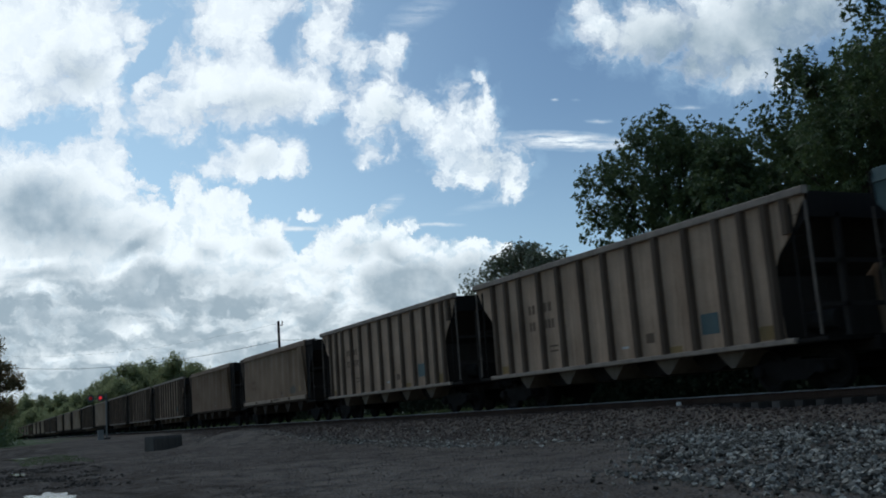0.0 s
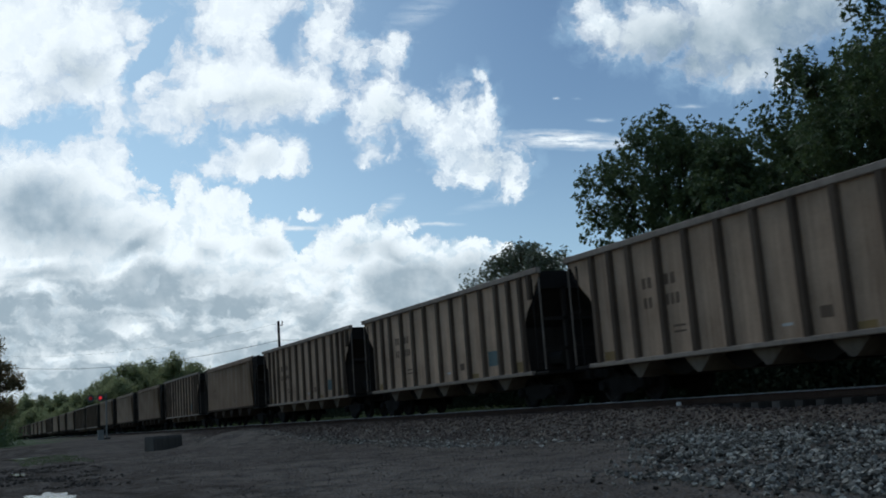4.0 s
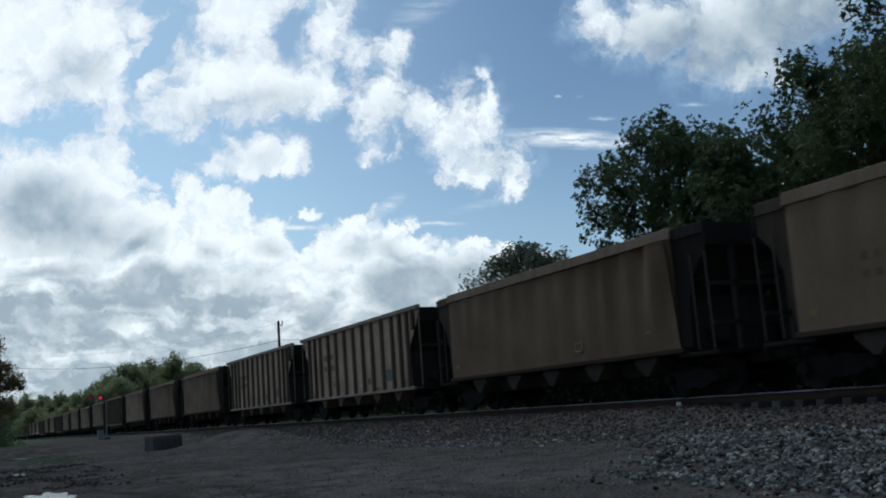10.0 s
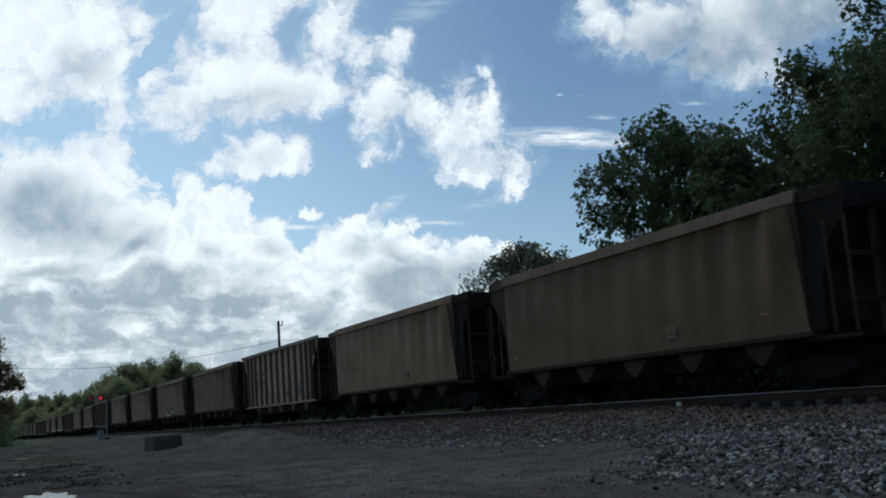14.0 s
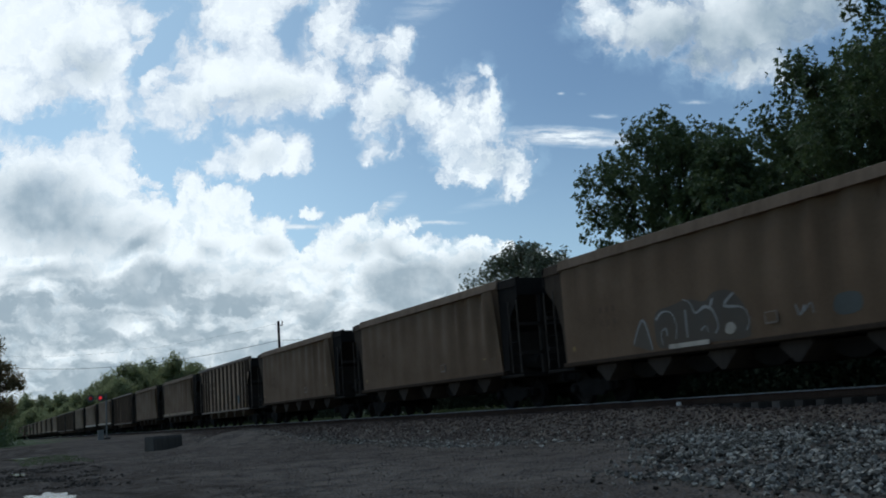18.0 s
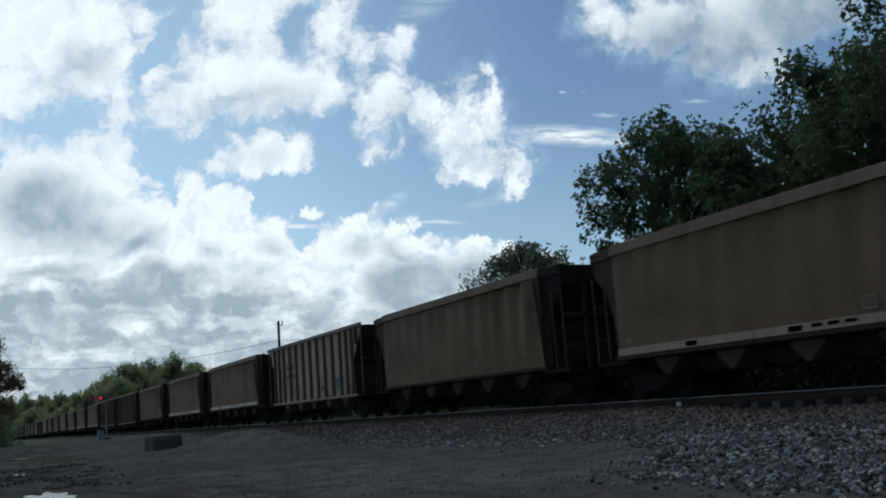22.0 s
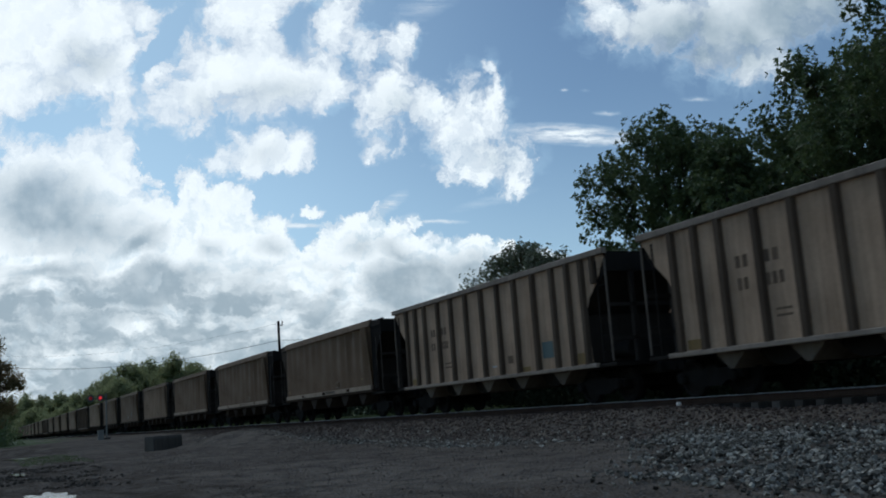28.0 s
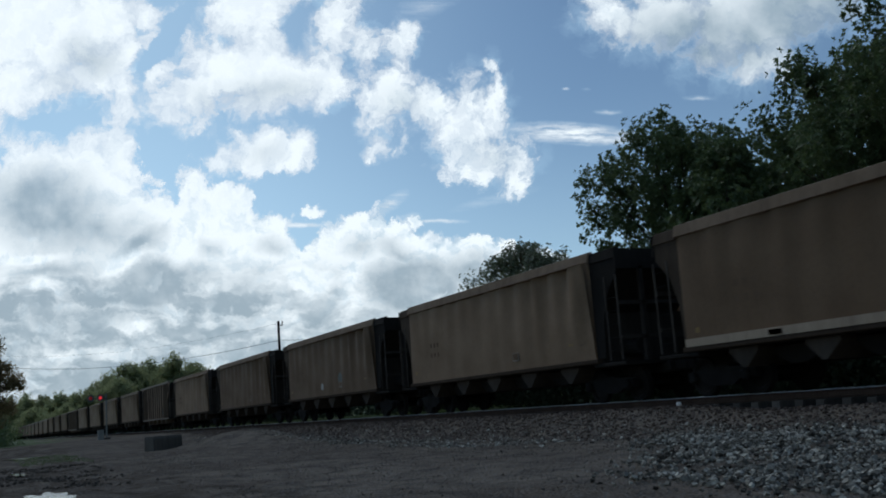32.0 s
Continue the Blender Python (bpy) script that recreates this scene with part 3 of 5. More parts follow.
def quick_mesh(name, verts, faces, material, smooth=False):
    """A mesh from arrays of points and of equal-sided faces."""
    me = bpy.data.meshes.new(name)
    sides = faces.shape[1]
    me.vertices.add(len(verts))
    me.vertices.foreach_set("co", verts.astype(np.float32).ravel())
    me.loops.add(faces.size)
    me.loops.foreach_set("vertex_index", faces.astype(np.int32).ravel())
    me.polygons.add(len(faces))
    me.polygons.foreach_set("loop_start", np.arange(0, faces.size, sides, dtype=np.int32))
    me.update(calc_edges=True)
    me.materials.append(material)
    if smooth:
        me.shade_smooth()
    else:
        me.shade_flat()
    return me


def lump():
    """A rough broken block: a cube with its corners cut."""
    bm = bmesh.new()
    bmesh.ops.create_cube(bm, size=1.5)
    bmesh.ops.bevel(bm, geom=bm.verts[:], offset=0.36, affect="VERTICES")
    bmesh.ops.triangulate(bm, faces=bm.faces[:])
    bm.verts.index_update()
    v = np.array([p.co[:] for p in bm.verts])
    f = np.array([[p.index for p in q.verts] for q in bm.faces])
    bm.free()
    return v, f


LUMP_V, LUMP_F = lump()
rng = np.random.default_rng(4)


def turns(n):
    q = rng.normal(size=(n, 4))
    q /= np.linalg.norm(q, axis=1)[:, None]
    w, x, y, z = q.T
    return np.stack([np.stack([1 - 2 * (y * y + z * z), 2 * (x * y - w * z), 2 * (x * z + w * y)], 1),
                     np.stack([2 * (x * y + w * z), 1 - 2 * (x * x + z * z), 2 * (y * z - w * x)], 1),
                     np.stack([2 * (x * z - w * y), 2 * (y * z + w * x), 1 - 2 * (x * x + y * y)], 1)], 1)


def stones(centres, sizes, material, name):
    n = len(centres)
    jag = LUMP_V[None] * (1 + rng.uniform(-0.28, 0.22, (n, len(LUMP_V), 1)))
    jag = jag * rng.uniform(0.5, 1.2, (n, 1, 3)) * sizes[:, None, None]
    v = np.einsum("nij,nkj->nki", turns(n), jag) * np.array([1, 1, 0.8]) + centres[:, None]
    f = LUMP_F[None] + (np.arange(n) * len(LUMP_V))[:, None, None]
    return quick_mesh(name, v.reshape(-1, 3), f.reshape(-1, 3), material)


def scatter(n, x0, x1, y0, y1, keep, lo, hi):
    x, y = rng.uniform(x0, x1, n), rng.uniform(y0, y1, n)
    pick = np.array([keep(a, b) for a, b in zip(x, y)]) > rng.uniform(0, 1, n)
    x, y = x[pick], y[pick]
    r = lo + (hi - lo) * rng.uniform(0, 1, len(x)) ** 2
    z = np.array([ground_z(a, b) for a, b in zip(x, y)]) + r * 0.25
    return np.stack([x, y, z], 1), r


def patchy(x, y, s=0.5, seed=0):
    return 0.5 + 0.5 * noise.fractal((x * s, y * s, seed), 1.0, 2.0, 3)


def rubble_density(x, y):
    edge_x = -9.0 - 1.17 * (y + 10)
    edge = ease(x, edge_x - 1.6, edge_x + 1.2) * ease(-y, 2.6, 4.0) * (1 - ease(-y, 9.4, 11.4))
    return edge * (0.25 + 0.75 * ease(patchy(x, y, 0.7, 2), 0.35, 0.6))


def shoulder(x, y):
    return ease(y + 1.1 * (patchy(x, y, 0.5, 6) - 0.5), -4.6, -2.9)


def strewn(x, y):
    heaps = ease(patchy(x, y, 0.3, 9), 0.46, 0.6) * ease(-x, 19, 24) * (1 - ease(-y, 5.0, 7.0))
    return 0.10 + 0.5 * ease(y, -9, -4) + 0.4 * heaps


c, r = scatter(60000, -20, -2, -12, -2.4, rubble_density, 0.015, 0.046)
c[:, 2] += rng.uniform(0, 0.05, len(c))
tagged(new("rubble", stones(c, r, M_STONE, "rubble")), "pale grey crushed stone tipped beside the track", "gravel", kind="stuff")
c, r = scatter(26000, -75, -3, -4.8, -1.3, shoulder, 0.02, 0.045)
tagged(new("ballast", stones(c, r, M_BALLAST, "ballast")), "rust-stained grey ballast stones along the track", "gravel", kind="stuff")
c, r = scatter(9000, -75, -3, -1.25, 1.25, lambda x, y: 0.8, 0.02, 0.04)
c[:, 2] -= 0.02
tagged(new("crib_ballast", stones(c, r, M_BALLAST, "crib_ballast")), "dark ballast stones between the ties", "gravel", kind="stuff")
c, r = scatter(20000, -45, -4, -14, -3.6, lambda x, y: 0.25 + strewn(x, y), 0.007, 0.022)
tagged(new("loose_stones", stones(c, r, M_GRIT, "loose_stones")), "loose grey stones strewn over the dirt", "gravel", kind="stuff")
c, r = scatter(9000, -60, -14, -8, -2.8, lambda x, y: strewn(x, y) if strewn(x, y) > 0.55 else 0.03, 0.012, 0.045)
tagged(new("pale_stones", stones(c, r, M_STONE, "pale_stones")), "patches of pale crushed stone on the dirt", "gravel", kind="stuff")


def spilled(x, y):
    """Three pale spills of crushed stone along the foot of the shoulder."""
    return max(bump_at(x, y, *spill) for spill in ((-32.0, -5.0, 4.0, 0.55, 1.0), (-23.3, -5.9, 2.6, 0.5, 1.0), (-20.2, -4.5, 1.3, 0.35, 0.8))) * ease(patchy(x, y, 0.9, 21), 0.3, 0.6)


c, r = scatter(16000, -40, -17, -7.4, -3.4, spilled, 0.016, 0.05)
tagged(new("spilled_stones", stones(c, r, M_STONE, "spilled_stones")), "pale crushed stone spilled along the shoulder", "gravel", kind="stuff")
c, r = scatter(7000, -110, 4, 1.25, 3.8, lambda x, y: 1.0, 0.025, 0.05)
tagged(new("far_ballast", stones(c, r, M_BALLAST, "far_ballast")), "grey ballast stones on the far shoulder of the track", "gravel", kind="stuff")
c, r = scatter(3600, -36, -18.5, -16.6, -13.6, lambda x, y: ease(patchy(x, y, 0.55, 14), 0.44, 0.64) * (1 - 0.7 * ease(y, -14.8, -13.6)), 0.012, 0.05)
tagged(new("mud_clods", stones(c, r, M_MUD, "mud_clods")), "dark broken clods of mud between the puddles", "mud", kind="stuff")
stone_meshes = [stones(np.zeros((1, 3)), np.array([1.0]), M_STONE, "stone") for _ in range(9)]
c, r = scatter(1500, -13, -4.5, -10.4, -5.0, lambda x, y: 0.9 * rubble_density(x, y), 0.032, 0.06)
for p, size in list(zip(c, r))[:300]:
    ob = part("stone", random.choice(stone_meshes), None, ground)
    ob.matrix_basis = Matrix.LocRotScale(p, Euler([random.uniform(0, 6.3) for _ in range(3)]), (size, size, size * 0.85))


def puddle(cx, cy, rx, ry, seed):
    m = Mesh()
    pts = []
    for i in range(40):
        a = 2 * math.pi * i / 40
        k = 1 + 0.6 * noise.noise((math.cos(a) * 2.2, math.sin(a) * 2.2, seed))
        pts.append((cx + rx * k * math.cos(a), cy + ry * k * math.sin(a)))
    z = max(ground_z(x, y) for x, y in pts) + 0.006
    m.up(pts, z - 0.02, z)
    tagged(new("puddle", m.data("puddle", M_WATER)), "shallow rain puddle lying in the dirt", "puddle", "puddles in the dirt", "structure")


puddle(-16.5, -15.82, 1.5, 0.36, 1)
puddle(-28.8, -15.74, 1.2, 0.17, 5)
puddle(-50.0, -14.6, 2.6, 0.75, 8)

# ---- track ----
GAUGE = 0.7555
track = thing("railway_track", "railway track of steel rails on concrete ties", "track", kind="structure")
for side in (-1, 1):
    y = side * GAUGE
    foot = Mesh().run([(y - 0.07, -0.18), (y + 0.07, -0.18), (y + 0.07, -0.165), (y + 0.01, -0.145), (y + 0.01, -0.05), (y + 0.036, -0.035),
                       (y + 0.036, -0.012), (y - 0.036, -0.012), (y - 0.036, -0.035), (y - 0.01, -0.05), (y - 0.01, -0.145), (y - 0.07, -0.165)], -1500, 400)
    rail = part("rail", foot, M_RAIL, track)
    part("rail_head", Mesh().run([(y - 0.036, -0.012), (y + 0.036, -0.012), (y + 0.03, 0.0), (y - 0.03, 0.0)], -1500, 400), M_RAILTOP, rail, "worn bright rail head")
tie_mesh = Mesh().run([(-1.3, -0.36), (1.3, -0.36), (1.3, -0.205), (1.27, -0.185), (0.3, -0.195), (-0.3, -0.195), (-1.27, -0.185), (-1.3, -0.205)], -0.11, 0.11).data("tie", M_TIE)
for i in range(220):
    ob = part("tie", tie_mesh, None, track)
    ob.matrix_basis = pose(6 - i * 0.63 + random.uniform(-0.02, 0.02), random.uniform(-0.03, 0.03), random.uniform(-0.012, 0.008), 0, 0, random.uniform(-1, 1))
far_ties = Mesh()
for i in range(500):
    x = 6 - (220 + i) * 0.63
    far_ties.box(x - 0.11, x + 0.11, -1.3, 1.3, -0.36, -0.19)
tagged(part("distant_ties", far_ties, M_TIE, track), kind="stuff")


# ---- coal hoppers ----
BODY, PITCH = 14.62, 16.18
HALF, SIDE, TOP, SILL = BODY / 2, 1.58, 4.15, 1.05


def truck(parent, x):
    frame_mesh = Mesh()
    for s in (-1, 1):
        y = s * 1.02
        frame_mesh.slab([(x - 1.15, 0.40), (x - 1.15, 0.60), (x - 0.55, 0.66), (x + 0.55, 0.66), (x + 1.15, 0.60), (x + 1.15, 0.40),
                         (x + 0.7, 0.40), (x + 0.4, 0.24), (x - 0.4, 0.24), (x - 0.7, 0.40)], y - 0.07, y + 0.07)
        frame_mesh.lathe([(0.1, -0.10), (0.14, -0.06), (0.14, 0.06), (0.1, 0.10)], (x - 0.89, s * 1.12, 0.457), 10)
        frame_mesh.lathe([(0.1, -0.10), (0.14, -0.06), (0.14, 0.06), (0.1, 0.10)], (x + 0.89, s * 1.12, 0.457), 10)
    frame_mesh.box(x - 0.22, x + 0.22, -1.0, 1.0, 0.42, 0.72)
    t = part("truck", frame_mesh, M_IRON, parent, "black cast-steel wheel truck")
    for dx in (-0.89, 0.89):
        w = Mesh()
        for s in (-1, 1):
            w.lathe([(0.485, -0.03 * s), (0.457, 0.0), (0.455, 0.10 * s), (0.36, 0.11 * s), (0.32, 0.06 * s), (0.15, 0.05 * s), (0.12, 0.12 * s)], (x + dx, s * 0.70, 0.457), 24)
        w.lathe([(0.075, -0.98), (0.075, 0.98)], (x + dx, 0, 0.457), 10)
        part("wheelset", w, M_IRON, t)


def ladder(parent, x, face, z0, z1, width=0.42, inner_paint=None, paint=M_LADDER, stout=0.016):
    """Side ladder: two stiles hung on the corner at x, and its rungs."""
    inner = x + (width if x < 0 else -width)
    lo, hi = sorted((x, inner))
    whole = part("ladder", Mesh().box(x - stout, x + stout, face * SIDE - 0.02, face * SIDE + 0.02, z0, z1), paint, parent, "ladder with stiles coloured lighter than its rungs")
    # Rungs are coloured near black to vanish in the shade of the end.
    for i in range(6):
        z = z0 + 0.25 + i * (z1 - z0 - 0.5) / 5
        part("rung", Mesh().box(lo, hi, face * SIDE - 0.009, face * SIDE + 0.009, z - 0.005, z + 0.005), M_IRON, whole)
    part("stile", Mesh().box(inner - 0.016, inner + 0.016, face * SIDE - 0.016, face * SIDE + 0.016, z0, z1), inner_paint or M_SOOTSHADE, whole)


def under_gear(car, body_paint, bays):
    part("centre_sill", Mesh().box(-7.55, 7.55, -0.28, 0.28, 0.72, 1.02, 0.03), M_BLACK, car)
    part("floor_plate", Mesh().box(-HALF + 1.0, HALF - 1.0, -1.5, 1.5, 1.05, 1.12), M_SOOTSHADE, car)
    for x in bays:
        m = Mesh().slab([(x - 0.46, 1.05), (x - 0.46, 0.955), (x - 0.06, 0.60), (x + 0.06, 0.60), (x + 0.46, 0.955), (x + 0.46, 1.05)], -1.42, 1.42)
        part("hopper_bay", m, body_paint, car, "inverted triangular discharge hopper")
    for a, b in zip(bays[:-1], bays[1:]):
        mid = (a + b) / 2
        # Doors are coloured near black so that they sink into shade.
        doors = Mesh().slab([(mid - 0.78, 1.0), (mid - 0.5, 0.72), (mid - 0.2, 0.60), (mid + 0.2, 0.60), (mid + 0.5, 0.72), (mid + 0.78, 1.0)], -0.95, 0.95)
        part("discharge_door", doors, M_SOOTSHADE, car)
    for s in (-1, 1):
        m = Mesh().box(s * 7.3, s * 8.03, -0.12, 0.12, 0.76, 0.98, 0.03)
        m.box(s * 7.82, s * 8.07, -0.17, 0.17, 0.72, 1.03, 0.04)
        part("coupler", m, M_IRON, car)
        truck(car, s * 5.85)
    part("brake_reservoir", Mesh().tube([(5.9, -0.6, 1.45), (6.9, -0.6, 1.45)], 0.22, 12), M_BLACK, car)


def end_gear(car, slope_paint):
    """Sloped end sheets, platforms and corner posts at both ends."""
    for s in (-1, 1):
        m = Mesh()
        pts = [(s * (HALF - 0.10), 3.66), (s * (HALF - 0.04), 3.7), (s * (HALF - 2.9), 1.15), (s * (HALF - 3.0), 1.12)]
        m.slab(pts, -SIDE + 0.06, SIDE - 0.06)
        part("end_slope_sheet", m, M_CAVITY, car, "dark sloping end sheet, toned up for haze")
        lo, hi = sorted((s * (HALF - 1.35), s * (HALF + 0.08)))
        part("end_platform", Mesh().box(lo, hi, -SIDE, SIDE, 0.96, 1.06, 0.02), M_SOOTSHADE, car)
        # Added panel: closes the opening so that it looks dark with shade.
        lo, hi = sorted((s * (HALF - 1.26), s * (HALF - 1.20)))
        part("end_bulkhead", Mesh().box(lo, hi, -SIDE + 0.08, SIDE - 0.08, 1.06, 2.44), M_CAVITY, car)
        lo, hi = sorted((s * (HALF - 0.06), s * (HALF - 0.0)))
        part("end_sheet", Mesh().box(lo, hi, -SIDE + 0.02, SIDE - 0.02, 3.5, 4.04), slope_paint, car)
        # Added dark plates that keep sky from showing through the notch.
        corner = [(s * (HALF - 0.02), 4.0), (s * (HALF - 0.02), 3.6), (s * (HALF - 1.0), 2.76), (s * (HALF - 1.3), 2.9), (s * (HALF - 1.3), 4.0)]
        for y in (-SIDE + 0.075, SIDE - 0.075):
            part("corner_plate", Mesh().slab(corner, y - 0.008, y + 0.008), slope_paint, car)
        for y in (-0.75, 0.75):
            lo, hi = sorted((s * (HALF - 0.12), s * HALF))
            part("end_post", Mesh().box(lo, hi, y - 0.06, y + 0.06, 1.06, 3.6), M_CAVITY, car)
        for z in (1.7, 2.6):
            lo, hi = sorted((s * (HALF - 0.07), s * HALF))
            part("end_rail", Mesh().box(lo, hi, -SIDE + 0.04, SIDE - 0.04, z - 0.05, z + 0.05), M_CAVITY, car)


def side_outline():
    """Half of a side sheet, with the notch under each end, from left to right."""
    left = [(-HALF, 4.0), (-HALF, 3.85), (-HALF + 0.14, 3.83), (-HALF + 0.5, 3.27), (-HALF + 0.93, 2.87), (-HALF + 1.12, 2.5), (-HALF + 1.02, SILL)]
    return left + [(-x, z) for x, z in reversed(left)]


def plate(parent, name, x0, x1, z0, z1, material, label="", y=-SIDE, depth=0.012):
    return part(name, Mesh().box(x0, x1, y - depth, y + 0.002, z0, z1), material, parent, label)


RIBS = (-6.08, -5.24, -4.40, -3.24, -2.16, -1.00, 0.14, 1.27, 2.37, 3.51, 4.60, 5.42, 6.15)
BAYS = (-4.66, -2.38, -0.11, 2.15, 4.44)


def ribbed_hopper():
    car = thing("coal_hopper", "beige ribbed open-top coal hopper car, grimy and rolling on the track", "rail car", group="cars of the coal train")
    for s, name in ((-1, "side_sheet"), (1, "side_sheet")):
        part(name, Mesh().slab(side_outline(), s * (SIDE - 0.03) - 0.01, s * (SIDE - 0.03) + 0.01), M_BEIGE, car)
        y0, y1 = sorted((s * (SIDE - 0.06), s * (SIDE + 0.10)))
        part("top_chord", Mesh().box(-HALF - 0.02, HALF + 0.02, y0, y1, 3.98, TOP, 0.02), M_CHORD, car, "pale weathered top chord")
        y0, y1 = sorted((s * (SIDE - 0.05), s * (SIDE + 0.09)))
        part("side_sill", Mesh().box(-HALF + 0.78, HALF - 0.72, y0, y1, 0.97, 1.09, 0.02), M_CHORD, car, "pale weathered side sill")
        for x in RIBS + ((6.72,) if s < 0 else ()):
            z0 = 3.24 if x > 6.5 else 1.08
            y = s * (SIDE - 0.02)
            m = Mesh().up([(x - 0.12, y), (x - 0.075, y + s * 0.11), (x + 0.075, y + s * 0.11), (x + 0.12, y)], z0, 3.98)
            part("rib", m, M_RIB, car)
        for x in (-HALF + 0.03, HALF - 0.03):
            ladder(car, x, s, 1.1, 3.85, stout=0.024)
    end_gear(car, M_SOOTSHADE)
    under_gear(car, M_BAY_PALE, BAYS)
    y = -SIDE + 0.018
    for x0, x1, z in ((-4.0, -3.55, 2.78), (-3.13, -2.62, 2.78), (-4.0, -3.6, 2.28), (-3.13, -2.55, 2.28)):
        count = 3 if x1 - x0 > 0.55 else 2
        pitch = (x1 - x0) / count
        for k in range(count):
            plate(car, "lettering_bar", x0 + k * pitch, x0 + k * pitch + 0.62 * pitch, z, z + 0.27, M_LETTER, "faded dark lettering", y, 0.006)
    for z in (1.72, 1.58):
        plate(car, "lettering_bar", -2.95, -2.5, z, z + 0.05, M_LETTER, "faded small dark lettering", y, 0.006)
    plate(car, "placard", 1.62, 1.92, 1.42, 1.66, M_LETTER, "small dark square placard", y, 0.01)
    plate(car, "blue_panel", 3.72, 4.32, 1.42, 1.90, M_CYAN, "faded pale blue rectangular patch", y, 0.006)
    plate(car, "ochre_patch", 5.56, 6.0, 1.12, 1.42, M_OCHRE, "faded ochre paint patch", y, 0.006)
    plate(car, "ochre_patch", -5.9, -5.4, 1.12, 1.35, M_OCHRE, "faded ochre paint patch", y, 0.005)
    plate(car, "ochre_patch", 2.5, 2.95, 1.1, 1.25, M_OCHRE, "faded ochre paint patch", y, 0.005)
    plate(car, "small_decal", 0.55, 0.85, 1.36, 1.42, M_SIGN, "pale scuffed decal", y, 0.005)
    return car


def dented(x, z):
    """How far a pressed side sheet bulges at a place along the car."""
    u, w = (x + HALF - 0.95) / (2 * HALF - 2.21), (z - 1.18) / 2.66
    waves = 0.075 * math.sin(u * 2 * math.pi * 12 + 1.2 * noise.noise((x, 0, 2))) * (0.08 + w ** 1.6) * (0.35 + 0.65 * ease(u, 0.5, 0.85))
    # a crease runs from the upper corner of the trailing end down into the sheet
    off = u - (0.90 + 0.085 * w)
    crease = 0.25 * w ** 1.3 * (math.exp(-(off / 0.045) ** 2) if off < 0 else math.exp(-(off / 0.03) ** 2))
    return waves + crease + 0.03 * noise.noise((x * 0.7, w * 1.0, 4))


def painted(outline, lift=0.006):
    """Thin film of paint that follows the pressed side sheet inside a closed outline."""
    m = Mesh()
    lo, hi = min(p[0] for p in outline), max(p[0] for p in outline)
    cols = max(4, int((hi - lo) / 0.07))
    for i in range(cols + 1):
        x = lo + (hi - lo) * (0.01 + 0.98 * i / cols)
        zs = [a[1] + (b[1] - a[1]) * (x - a[0]) / (b[0] - a[0]) for a, b in zip(outline, outline[1:] + outline[:1]) if min(a[0], b[0]) <= x <= max(a[0], b[0]) and a[0] != b[0]]
        for j in range(7):
            z = min(zs) + (max(zs) - min(zs)) * j / 6
            m.v.append((x, -(SIDE - 0.03 + dented(x, z)) - lift, z))
    m.f = [(i * 7 + j, (i + 1) * 7 + j, (i + 1) * 7 + j + 1, i * 7 + j + 1) for i in range(cols) for j in range(6)]
    return m


def crimped_side(s):
    """Smooth pressed side sheet with shallow vertical dents."""
    m = Mesh()
    nx, nz = 96, 10
    x0, x1, z0, z1 = -HALF + 0.95, HALF - 1.26, 1.18, 3.84
    for i in range(nx + 1):
        for j in range(nz + 1):
            u, w = i / nx, j / nz
            x = x0 + (x1 - x0) * u
            dent = dented(x, z0 + (z1 - z0) * w)
            m.v.append((x, s * (SIDE - 0.03 + dent), z0 + (z1 - z0) * w))
    k = nz + 1
    m.f = [(i * k + j, (i + 1) * k + j, (i + 1) * k + j + 1, i * k + j + 1) for i in range(nx) for j in range(nz)]
    back = len(m.v)
    m.v += [(x0, s * (SIDE - 0.09), z0), (x1, s * (SIDE - 0.09), z0), (x1, s * (SIDE - 0.09), z1), (x0, s * (SIDE - 0.09), z1)]
    a, b, c2, d = 0, nx * k, nx * k + nz, nz
    m.f += [(back + 3, back + 2, back + 1, back), (a, b, back + 1, back), (b, c2, back + 2, back + 1), (c2, d, back + 3, back + 2), (d, a, back, back + 3)]
    return m


